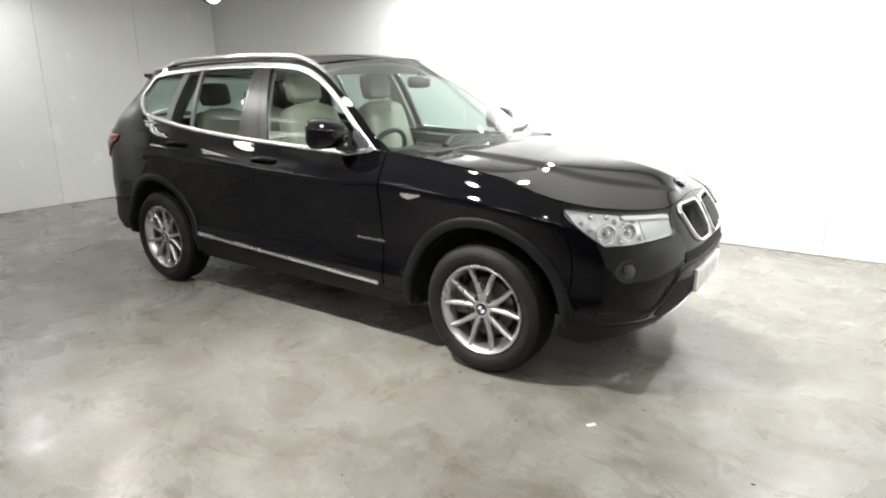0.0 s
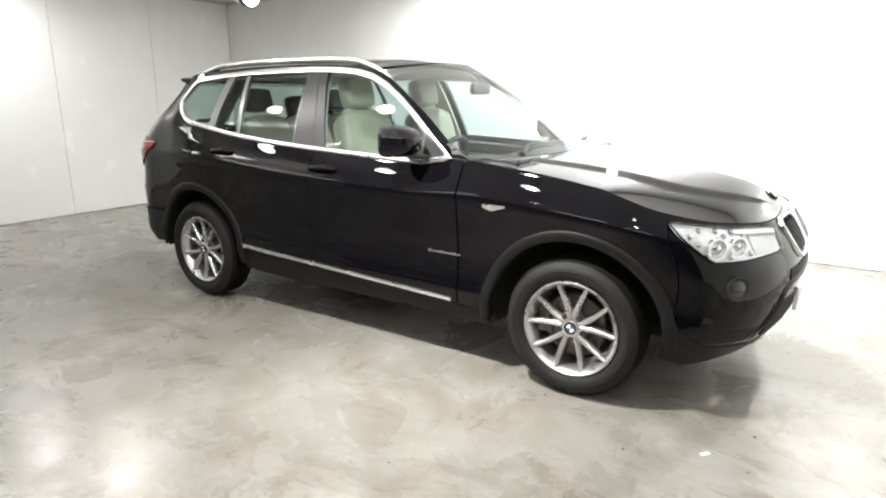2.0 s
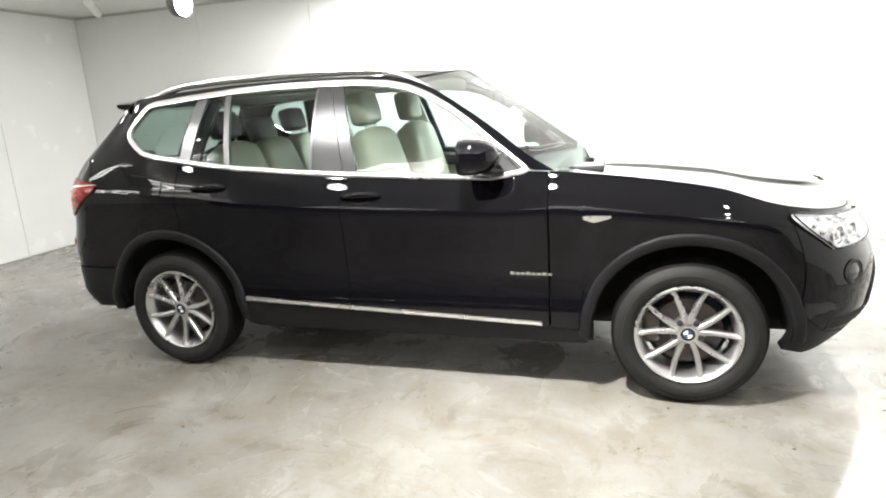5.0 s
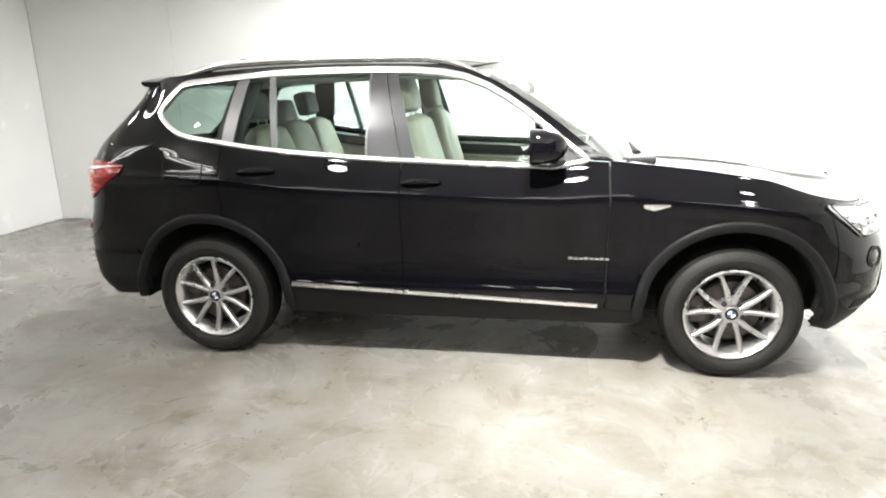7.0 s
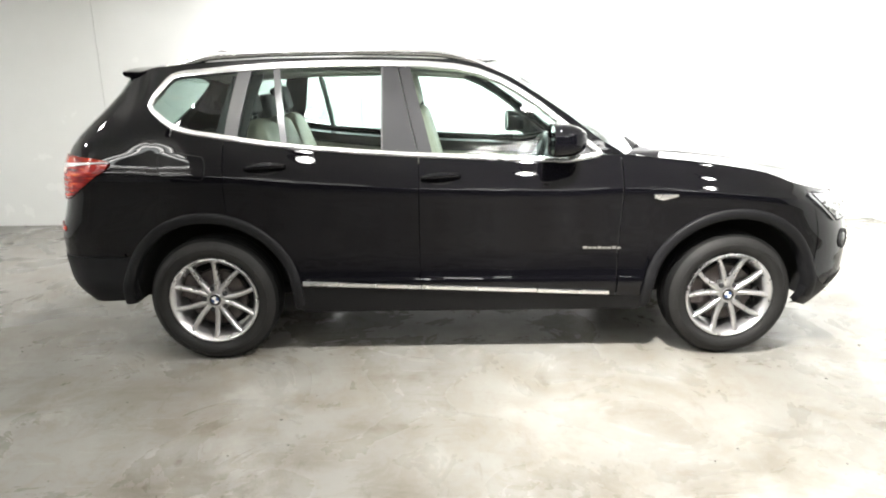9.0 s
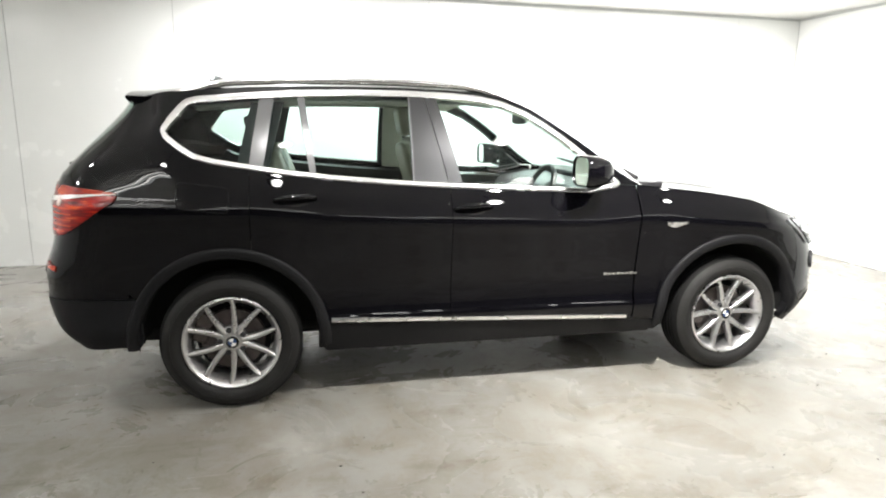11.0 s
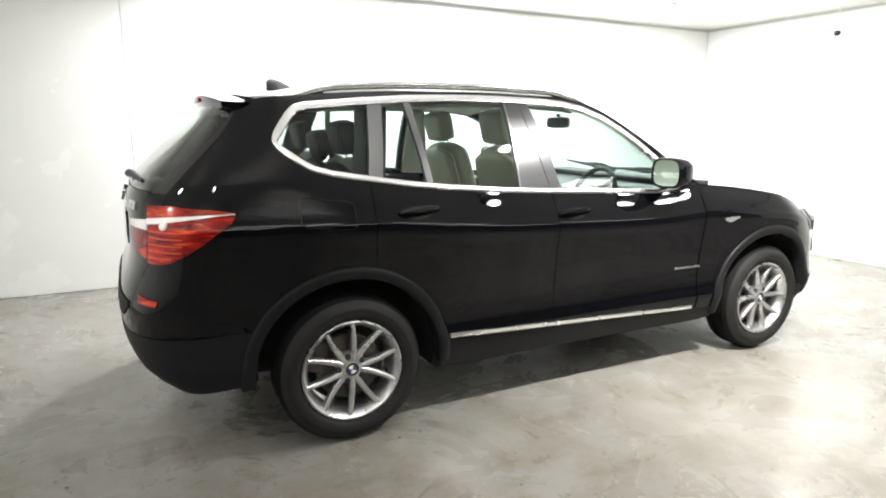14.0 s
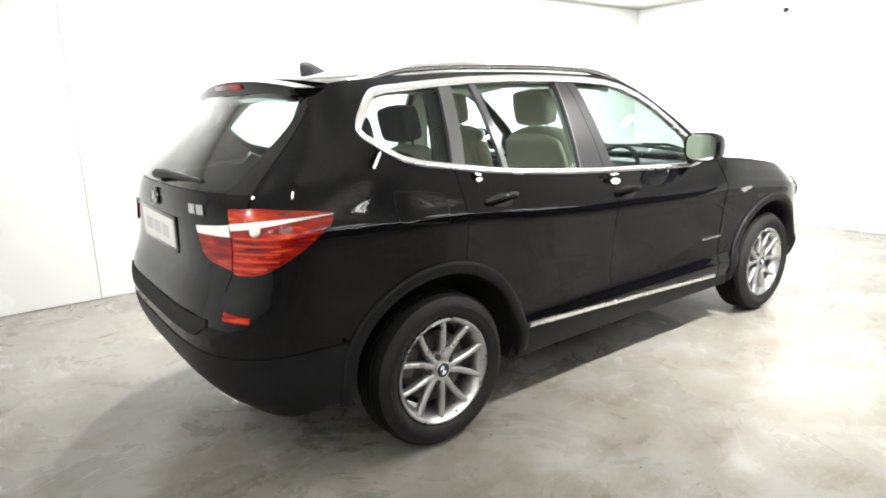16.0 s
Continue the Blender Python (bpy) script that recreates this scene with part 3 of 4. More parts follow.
flap_hi = lin((-1.622, 1.12), (-1.616, 1.138), (-1.60, 1.147), (-1.40, 1.122), (-1.386, 1.112), (-1.38, 1.095))
flap_us = spread(-1.622, -1.38, 44)
pair("flap_gap", sheet([(flap_us, flap_lo, flap_hi, 4)], 0.0012, 0.004), DARK, car, parents=quarters)
pair("fuel_flap", sheet([(spread(-1.617, -1.385, 44), lambda u: flap_lo(u) + 0.004, lambda u: flap_hi(u) - 0.004, 8)], 0.0032, 0.004), PAINT, car, parents=quarters)

# sill cladding, arch flares
sill = sheet([(spread(-0.945, 0.945, 40), lambda u: 0.275, lambda u: SILL(u) - 0.024, 5)], -0.002, 0.05)
pair("sill_cladding", sill, PLASTIC, car, "grey-black plastic sill cladding")


def flare(c, a0, a1):
    """The plastic lip round a wheel opening, proud of the flank."""
    bm = bmesh.new()
    rows = []
    prof = [(0.490, 0.000), (0.489, 0.010), (0.482, 0.016), (0.462, 0.018), (0.442, 0.015), (0.434, 0.008), (0.433, -0.05)]
    for k in range(41):
        a = radians(a0 + (a1 - a0) * k / 40)
        row = []
        for r, o in prof:
            u, z = c + r * math.cos(a), 0.345 + r * math.sin(a)
            row.append(bm.verts.new(skin(u_at(u, z), z, o)))
        rows.append(row)
    for a, b in zip(rows, rows[1:]):
        for i in range(len(prof) - 1):
            bm.faces.new((a[i], b[i], b[i + 1], a[i + 1]))
    bmesh.ops.recalc_face_normals(bm, faces=bm.faces[:])
    if sum(f.normal.y for f in bm.faces) > 0:
        bmesh.ops.reverse_faces(bm, faces=bm.faces[:])
    return bm


pair("arch_flare", flare(1.405, -2, 184), PLASTIC, car, "matt grey-black plastic wheel arch flare")
pair("arch_flare", flare(-1.405, -3, 182), PLASTIC, car, "matt grey-black plastic wheel arch flare")


def arch_liner(c):
    bm = bmesh.new()
    rows = []
    for k in range(33):
        a = radians(-4 + 188 * k / 32)
        rows.append([bm.verts.new((c + r * math.cos(a), y, max(0.345 + r * math.sin(a), 0.29))) for r, y in ((0.431, -0.872), (0.446, -0.84), (0.45, -0.5), (0.05, -0.5))])
    for a, b in zip(rows, rows[1:]):
        for i in range(3):
            bm.faces.new((a[i], b[i], b[i + 1], a[i + 1]))
    return bm


for c in (1.405, -1.405):
    pair("arch_liner", arch_liner(c), DARK, car)

# inner shell, dark, behind the panel gaps
inner = sheet([(joined(spread(-2.95, -1.83, 30), [-1.82]), lambda u: 0.34, lambda u: 1.10, 8), (spread(-0.98, 0.98, 30), lambda u: 0.26, lambda u: DLO_LO(u) - 0.03, 8),
               (spread(1.84, 2.9, 30), lambda u: 0.24, lambda u: HOOD_EDGE(u) - 0.03, 8), (spread(0.98, 1.84, 12), lambda u: 0.86, lambda u: HOOD_EDGE(u) - 0.03, 3), (spread(-1.82, -0.98, 16), lambda u: 0.86, lambda u: min(DLO_LO(u) - 0.03, 1.2), 3)], -0.03, 0)
pair("inner_shell", inner, DARK, car)
part("underbody", boxed(-2.0, 1.95, -0.5, 0.5, 0.24, 0.33, bevel=0.03), DARK, car)
part("underbody", boxed(-0.95, 0.95, -0.82, 0.82, 0.24, 0.36, bevel=0.02), DARK, car)

# chrome sill strip, in two pieces
for a, b in ((-0.915, -0.282 - G), (-0.282 + G, 0.737)):
    pair("sill_strip", sheet([(spread(a, b, 20), lambda u: SILL(u) - 0.010, lambda u: SILL(u) + 0.008, 2)], 0.010, 0.014), SATIN, car, "bright sill trim strip")


# bonnet
def loft(edge, spine, power=2.0, n=14, ridge=None):
    """A surface from an edge on the right over the spine to its mirror image."""
    bm = bmesh.new()
    rows = []
    for s, (e, c) in enumerate(zip(edge, spine)):
        row = []
        for k in range(-n, n + 1):
            w = 1 - abs(k) / n
            g = 1 - (1 - w) ** power
            p = Vector((e.x + (c.x - e.x) * g, -e.y * (k / n), e.z + (c.z - e.z) * g))
            if ridge:
                p.z += ridge(s / (len(edge) - 1), w)
            row.append(bm.verts.new(p))
        rows.append(row)
    for a, b in zip(rows, rows[1:]):
        for i in range(2 * n):
            bm.faces.new((a[i], a[i + 1], b[i + 1], b[i]))
    bmesh.ops.remove_doubles(bm, verts=bm.verts[:], dist=2e-4)
    bmesh.ops.recalc_face_normals(bm, faces=bm.faces[:])
    if sum(f.normal.z for f in bm.faces) < 0:
        bmesh.ops.reverse_faces(bm, faces=bm.faces[:])
    return turned_in(bm)


smooth01 = lambda x: 0 if x <= 0 else 1 if x >= 1 else x * x * (3 - 2 * x)
N_H = 44
hood_us = line([(u, 0) for u in (0.80, 2.9)], N_H)
hood_edge = [skin(p.x, HOOD_EDGE(p.x) + G) for p in hood_us]
SPINE_H = curve((0.98, 1.118), (1.3, 1.104), (1.6, 1.071), (1.9, 1.018), (2.07, 0.970), (2.16, 0.907))
hood_spine = []
for k in range(N_H + 1):
    s = k / N_H
    x = 0.98 + (XF(0.905) - 0.98) * (1 - (1 - s) ** 1.5)
    hood_spine.append(Vector((x, 0, SPINE_H(x))))
part("bonnet", loft(hood_edge, hood_spine, 1.05, 40, lambda s, w: 0.012 * smooth01((w - 0.24 - 0.34 * s) / 0.10) * smooth01(s * 9) * (1 - smooth01((s - 0.62) / 0.30))), PAINT, car)

# windscreen, roof
N_S = 20
ws_us = spread(0.795, 0.02, N_S)
ws_edge = [skin(u, ROOF_EDGE(u) - 0.004, -0.004) for u in ws_us]
ws_spine = [Vector((1.05 + (0.225 - 1.05) * k / N_S, 0, 1.118 + (1.630 - 1.118) * (k / N_S) ** 0.88)) for k in range(N_S + 1)]
ws = loft(ws_edge, ws_spine, 2.0, 14)
part("windscreen", ws, SCREEN, car, "green-tinted windscreen")
rf_us = spread(0.02, -1.77, 40)
rf_edge = [skin(u, ROOF_EDGE(u)) for u in rf_us]
SPINE_R = curve((-1.92, 1.585), (-1.5, 1.635), (-1.0, 1.662), (-0.4, 1.670), (0.0, 1.660), (0.12, 1.646), (0.22, 1.632))
rf_spine = [Vector((x, 0, SPINE_R(x))) for x in spread(0.22, -1.80, 40)]
part("roof", loft(rf_edge, rf_spine, 2.2, 16), PAINT, car)


# window band: glass, frame, pillars
def window(u0, u1, mat, lo=DLO_LO, hi=DLO_HI, n=24, off=-0.012):
    us = [(a, b) for a, b in zip(spread(u0[0], u1[0], n), spread(u0[1], u1[1], n))]
    return sheet([(us, lambda u: lo(u) + 0.003, lambda u: hi(u) - 0.003, 8)], off, 0.004)


fg = window((-0.29, -0.37), (0.62, 0.66), GLASS)
pair("window_pane", fg, GLASS, car, parents=DOORS_F)
rg = window((-1.25, -1.20), (-0.45, -0.45), GLASS)
pair("window_pane", rg, DARKGLASS, car, parents=DOORS_R)
pair("quarter_window", window((-1.68, -1.68), (-1.27, -1.22), GLASS), DARKGLASS, car)


def pillar(u0, u1, mat, name, off=-0.003, parents=None):
    us = [(a, b) for a, b in zip(spread(u0[0], u1[0], 5), spread(u0[1], u1[1], 5))]
    return pair(name, sheet([(us, lambda u: DLO_LO(u) + 0.002, lambda u: DLO_HI(u) - 0.002, 8)], off, 0.02), mat, car, parents=parents)


pillar((-0.475, -0.475), (-0.292, -0.400), PILLAR, "door_pillar_cover", parents=DOORS_R)
pillar((-0.288, -0.396), (-0.215, -0.335), PILLAR, "door_pillar_cover", parents=DOORS_F)
pillar((-0.484, -0.484), (-0.475, -0.475), PILLAR_LIGHT, "pillar_trim", 0.001, parents=DOORS_R)
pillar((-1.292, -1.236), (-1.225, -1.165), PILLAR_LIGHT, "door_pillar_cover", parents=DOORS_R)
pillar((-1.000, -1.055), (-0.968, -1.020), PILLAR_LIGHT, "window_divider", parents=DOORS_R)
pair("mirror_sail", sheet([(spread(0.50, 0.655, 6), lambda u: DLO_LO(u) + 0.003, lambda u: DLO_HI(u) - 0.003, 5)], -0.004, 0.02), CABIN, car, parents=DOORS_F)


def frame_strip(full, off, depth):
    lower = [(u, DLO_LO(u)) for u in spread(-1.685, 0.667, 150)]
    upper = [(u, DLO_HI(u)) for u in spread(0.667, -1.685, 150)]
    loop = lower + upper[1:-1]
    bm = bmesh.new()
    rows = []
    n = len(loop)
    for k, (u, z) in enumerate(loop):
        width = full * (0.85 if k < len(lower) else 1.0)
        a, b = loop[(k - 2) % n], loop[(k + 2) % n]
        d = Vector((b[0] - a[0], b[1] - a[1])).normalized()
        o = Vector((d.y, -d.x))
        row = []
        for w, h in ((width * 0.55, -depth), (width * 0.55, off - 0.003), (width * 0.40, off), (-width * 0.3, off), (-width * 0.45, off - 0.004), (-width * 0.45, -depth)):
            row.append(bm.verts.new(skin(u + o.x * w, z + o.y * w, h)))
        rows.append(row)
    for k in range(n):
        a, b = rows[k], rows[(k + 1) % n]
        for i in range(5):
            bm.faces.new((a[i], b[i], b[i + 1], a[i + 1]))
    bmesh.ops.recalc_face_normals(bm, faces=bm.faces[:])
    return sharpen(bm, 50)


pair("window_frame", frame_strip(0.031, 0.008, 0.016), SATIN, car, "bright chrome window surround")


# roof rails
def roof_rail():
    us = spread(-1.64, 0.16, 48)
    bm = bmesh.new()
    rows = []
    for k, u in enumerate(us):
        s = k / 48
        rise = smooth01(s / 0.16) * smooth01((1 - s) / 0.20)
        base = skin(u, ROOF_EDGE(u) - 0.004)
        y, z = base.y + 0.022, base.z - 0.002 + 0.036 * rise
        t = 0.012 + 0.007 * rise
        rows.append([bm.verts.new((u, y + dy, z + dz)) for dy, dz in ((-0.019, -t), (-0.020, t * 0.5), (-0.013, t * 0.92), (0.004, t), (0.016, t * 0.5), (0.016, -t))])
    for a, b in zip(rows, rows[1:]):
        for i in range(6):
            bm.faces.new((a[i], b[i], b[(i + 1) % 6], a[(i + 1) % 6]))
    bm.faces.new(rows[0])
    bm.faces.new(rows[-1])
    bmesh.ops.recalc_face_normals(bm, faces=bm.faces[:])
    return bm


pair("roof_rail", roof_rail(), RAIL, car, "satin aluminium roof rail")

# ---- tail ----
gate_cols_lo = [(a, b) for a, b in zip(spread(-2.95, UT0 - 0.071, 20), spread(-2.95, -2.258, 20))]
gate = sheet([(gate_cols_lo, lambda u: 0.722, lambda u: 1.17, 16)])
c = mirrored(gate)
me_tmp = bpy.data.meshes.new("half")
c.to_mesh(me_tmp)
gate.from_mesh(me_tmp)
c.free()
bmesh.ops.remove_doubles(gate, verts=gate.verts[:], dist=1e-3)
tailgate = part("tailgate", gate, PAINT, car)
side_cols = [(a, b) for a, b in zip(spread(-2.42, -2.258, 4), spread(-1.99, UT2 - 0.009, 4))]
pair("tailgate_pillar", sheet([(side_cols, lambda u: 1.17, lambda u: 1.535, 8)]), GLOSS, tailgate)
glass_cols = [(a, b) for a, b in zip(spread(-2.95, -2.423, 16), spread(-2.95, -1.993, 16))]
pair("rear_window", sheet([(glass_cols, lambda u: 1.174, lambda u: 1.53, 8)], -0.004, 0.004), REARGLASS, tailgate)


def spoiler():
    bm = bmesh.new()
    rows = []
    for k in range(-20, 21):
        y = 0.615 * k / 20
        a = (k / 20) ** 2
        zf, xb = 1.608 - 0.055 * a, -1.915 + 0.045 * a
        rise, fwd = 0.030 * a ** 3, 0.06 * a
        row = [(-1.66 + fwd, zf + 0.004), (-1.82 + fwd, zf - 0.008), (xb, 1.592 - 0.045 * a), (xb - 0.004, 1.582 - 0.045 * a), (xb + 0.008, 1.528 - 0.036 * a + rise), (-1.85 + fwd, 1.502 - 0.026 * a + rise), (-1.72 + fwd, 1.52 - 0.026 * a + rise)]
        rows.append([bm.verts.new((x, y, z)) for x, z in row])
    for a, b in zip(rows, rows[1:]):
        for i in range(6):
            bm.faces.new((a[i], b[i], b[i + 1], a[i + 1]))
    bm.faces.new(rows[0])
    bm.faces.new(rows[-1])
    bmesh.ops.recalc_face_normals(bm, faces=bm.faces[:])
    return sharpen(bm, 40)


spo = part("roof_spoiler", spoiler(), PAINT, tailgate)
part("brake_light", boxed(-1.9215, -1.89, -0.17, 0.17, 1.556, 1.576, bevel=0.003), RED, tailgate, "dull red high brake light")


def lamp_patch(cols, lo, hi, rows, off, depth=0.02):
    return sheet([(cols, lo, hi, rows)], off, depth)


tl_hi = lin((-2.468, 1.118), (-2.2, 1.124), (-1.94, 1.108), (-1.877, 1.092))
tl_lo = lin((-2.468, 0.900), (-2.36, 0.892), (-2.26, 0.892), (-2.16, 0.908), (-2.06, 0.944), (-1.98, 0.985), (-1.92, 1.028), (-1.885, 1.06), (-1.877, 1.088))
strip_hi = lin((-2.468, 1.066), (-2.2, 1.082), (-1.877, 1.091))
strip_lo = lin((-2.468, 1.042), (-2.25, 1.057), (-1.877, 1.0885))
us = spread(-2.398, -1.879, 28)
tails = pair("tail_light", sheet([(us, lambda u: tl_lo(u), lambda u: max(strip_lo(u), tl_lo(u)), 8)], 0.010, 0.02), RED, car, "red tail light with a pale strip")
pair("upper_lens", sheet([(us, lambda u: max(strip_hi(u), tl_lo(u)), lambda u: max(tl_hi(u), strip_hi(u)), 4)], 0.010, 0.02), ORANGE, car, "amber-red upper lens", parents=tails)
pair("light_strip", sheet([(us, strip_lo, strip_hi, 2)], 0.013, 0.02), MILK, car, "pale light bar", parents=tails)
for z in (0.918, 0.945, 0.972, 0.999, 1.024):
    far = max(u for u in us if tl_lo(u) < z - 0.006)
    pair("lens_rib", sheet([(spread(-2.385, min(far, -2.09) - 0.02, 10), lambda u: z - 0.0035, lambda u: z + 0.0035, 1)], 0.0115, 0.003), RIB, car, "bright facet line", parents=tails)
us2 = spread(-2.635, -2.406, 12)
t2_lo = lin((-2.635, 1.0), (-2.615, 0.955), (-2.57, 0.930), (-2.406, 0.905))
tails2 = pair("inner_tail_light", sheet([(us2, t2_lo, lambda u: 1.022, 6)], 0.010, 0.02), DEEPRED, tailgate, "red inner tail light")
pair("light_strip", sheet([(us2, lambda u: 1.026, lin((-2.635, 1.052), (-2.406, 1.066)), 2)], 0.013, 0.02), MILK, tailgate, "pale light bar")

# rear bumper
RB_U = joined(spread(-2.95, -2.43, 20), spread(-2.43, -1.868, 24))
rb = sheet([(RB_U, lambda u: 0.585, lambda u: (BUMPER_R(u) - 0.0006), 6)], 0.0)
bump_r = pair("rear_bumper", rb, PAINT, car)
RBL = curve((-2.95, 0.36), (-2.4, 0.33), (-2.0, 0.335), (-1.86, 0.345))
pair("bumper_cladding", sheet([(joined(spread(-2.95, -2.43, 16), spread(-2.43, -1.83, 24)), RBL, lambda u: 0.58, 6)], 0.004, 0.04), PLASTIC, car, "matt grey plastic lower bumper")
pair("skid_plate", sheet([(spread(-2.95, -2.55, 12), lambda u: 0.30, lambda u: 0.372, 3)], 0.008, 0.03), SATIN, car, "silver skid plate")
pair("bumper_reflector", sheet([(spread(-2.43, -2.235, 8), lambda u: 0.728 - 0.06 * (u + 2.43), lambda u: 0.758 - 0.08 * (u + 2.43), 2)], 0.006, 0.01), RED, car, "narrow red reflector", parents=bump_r)
# near-black sheet laid on for the shade in the hollow under the tailgate
pair("hollow_shade", sheet([(spread(-2.95, -2.56, 12), lambda u: 0.635 + 0.05 * smooth01((u + 2.68) / 0.12), lambda u: 0.715, 6)], 0.006, 0.03), DARK, car)


def on_rear(y0, y1, z0, z1, thick, x):
    return boxed(x - thick, x + 0.02, y0, y1, z0, z1, bevel=0.003)


part("plate_recess", on_rear(-0.285, 0.285, 0.905, 1.055, 0.002, -2.279), GLOSS, tailgate)
plate = part("number_plate", on_rear(-0.26, 0.26, 0.925, 1.04, 0.007, -2.281), PLATE, tailgate, "pale number plate")
for k in range(3):
    part("print_bar", boxed(-2.2890, -2.286, -0.2 + 0.14 * k, -0.09 + 0.14 * k, 0.955, 1.01), INK, plate, smooth=False)


def roundel(r):
    return lathe([(0, 0.012), (r * 0.95, 0.010), (r, 0.004), (r, 0.0), (0, 0)], 28, "y")


def badge(parent, m, r=0.04):
    """A round badge: dark ring with blue and white quarters."""
    b = part("badge", roundel(r), GLOSS, parent, "round badge with blue and white quarters", m=m)
    part("rim_ring", lathe([(r * 1.0, 0.004), (r * 1.0, 0.013), (r * 0.93, 0.013), (r * 0.93, 0.004)], 28, "y", True), CHROME, b)
    for q in range(4):
        bm = bmesh.new()
        vs = [bm.verts.new((0, 0.0135, 0))]
        for k in range(9):
            a = (q + k / 8) * math.pi / 2
            vs.append(bm.verts.new((r * 0.6 * math.cos(a), 0.0135, r * 0.6 * math.sin(a))))
        bm.faces.new(vs)
        part("quarter", bm, BLUE if q % 2 else WHITE, b, smooth=False)
    return b


badge(tailgate, pose(-2.276, 0, 1.115, 0, 0, 90) @ pose(0, 0, 0, 14, 0, 0))
for k in range(2):
    ua, ub = u_rear(0.540 - 0.06 * k, 1.11), u_rear(0.492 - 0.06 * k, 1.11)
    part("model_badge", sheet([(spread(ub, ua, 3), lambda u: 1.090, lambda u: 1.124, 2)], 0.006, 0.008), CHROME, tailgate, "small chrome badge")
part("rear_wiper", tube([(-2.250, 0.05, 1.205), (-2.240, -0.1, 1.215), (-2.200, -0.44, 1.205)], [0.022, 0.018, 0.009], 8), CABIN, tailgate)

# shark fin
fin = bmesh.new()
rows = []
for k in range(11):
    s = k / 10
    x, h, w = -1.37 - 0.19 * s, 0.066 * smooth01(s * 1.15) * (1 if s < 0.93 else 0.9), 0.012 + 0.024 * math.sin(math.pi * (0.15 + 0.75 * s))
    zb = SPINE_R(x) - 0.008
    rows.append([fin.verts.new((x, dy * w, zb + dz * h)) for dy, dz in ((-1, 0), (-0.8, 0.25), (-0.35, 0.7), (0, 1), (0.35, 0.7), (0.8, 0.25), (1, 0))])
for a, b in zip(rows, rows[1:]):
    for i in range(6):
        fin.faces.new((a[i], a[i + 1], b[i + 1], b[i]))
fin.faces.new(rows[-1])
bmesh.ops.recalc_face_normals(fin, faces=fin.faces[:])
part("roof_aerial", fin, GLOSS, car, "black fin-shaped roof aerial")

# ---- nose ----
FB_LO = lin((1.78, 0.49), (1.86, 0.42), (2.0, 0.365), (2.1, 0.355), (2.5, 0.345), (2.9, 0.36))
fb = sheet([([(p, q) for p, q in zip(spread(UW + 0.004, 2.9, 48), spread(1.871, 2.9, 48))], FB_LO, lambda u: HOOD_EDGE(u) - G, 16)])
bump_f = pair("front_bumper", fb, PAINT, car)
pair("bumper_lip", sheet([(joined(spread(1.775, 2.3, 26), spread(2.3, 2.9, 22)), lambda u: 0.245 + 0.04 * smooth01((u - 2.0) / 0.45) + 0.03 * max(0, (1.98 - u) / 0.15), lambda u: FB_LO(u) - 0.003, 6)], 0.004, 0.04), PLASTIC, car, "matt grey-black lower lip")
pair("skid_plate", sheet([(spread(u_front(0.42, 0.28), 2.9, 10), lambda u: 0.283, lambda u: 0.338, 3)], 0.012, 0.03), SATIN, car, "silver skid plate")
pair("air_intake", sheet([(spread(u_front(0.56, 0.42), 2.9, 12), lambda u: 0.36 + 0.05 * max(0, (2.5 - u) / 0.15), lambda u: 0.53, 4)], 0.004, 0.02), DARK, car, parents=bump_f)
pair("air_intake", sheet([(spread(u_front(0.40, 0.62), 2.9, 10), lambda u: 0.615, lambda u: 0.665, 2)], 0.004, 0.02), DARK, car, parents=bump_f)
pair("side_intake", sheet([(spread(1.98, u_front(0.60, 0.4), 8), lambda u: 0.375, lambda u: 0.43, 3)], 0.004, 0.02), DARK, car, parents=bump_f)
fplate = part("number_plate", boxed(2.285, 2.303, -0.26, 0.26, 0.43, 0.545, bevel=0.003), PLATE, car, "white number plate")
for k in range(3):
    part("print_bar", boxed(2.3035, 2.3045, -0.2 + 0.14 * k, -0.09 + 0.14 * k, 0.455, 0.52), INK, fplate, smooth=False)


def disc_on(u, z, r, depth, ring):
    """A turned body that looks outwards from the skin."""
    p = skin(u, z, 0.0)
    n = (skin(u, z, 0.05) - p).normalized()
    return lathe(ring, 28, "y"), Matrix.Translation(p) @ n.to_track_quat("Y", "Z").to_matrix().to_4x4()


uf = u_front(0.735, 0.63)
bm, m = disc_on(uf, 0.625, 0.05, 0.02, [(0.0, 0.003), (0.046, 0.004), (0.050, 0.010), (0.055, 0.009), (0.057, -0.02)])
fog_a = part("fog_lamp", bm, CABIN, car, m=m)
part("fog_glass", lathe([(0.0, 0.010), (0.024, 0.0085), (0.036, 0.004)], 24, "y"), FOGLASS, fog_a, "clear round fog lamp glass")
fog_b = part("fog_lamp", disc_on(uf, 0.625, 0.05, 0.02, [(0.0, 0.003), (0.046, 0.004), (0.050, 0.010), (0.055, 0.009), (0.057, -0.02)])[0], CABIN, car, m=Matrix.Diagonal((1, -1, 1, 1)) @ m @ Matrix.Diagonal((-1, 1, 1, 1)))
part("fog_glass", lathe([(0.0, 0.010), (0.024, 0.0085), (0.036, 0.004)], 24, "y"), FOGLASS, fog_b, "clear round fog lamp glass")

# pale disc on each tail light, painting in a lamp's bright reflection
LENS_GLINT = material("painted_glint", (0.85, 0.74, 0.68), 0.2, 0.1, coat=0.6)
for ub, zb, rb_ in ((-2.25, 1.05, 0.022),):
    p, q = skin(ub, zb, 0.010), skin(ub, zb, 0.05)
    for sgn, par in ((1, tails[0]), (-1, tails[1])):
        n = Vector((q.x - p.x, (q.y - p.y) * sgn, q.z - p.z))
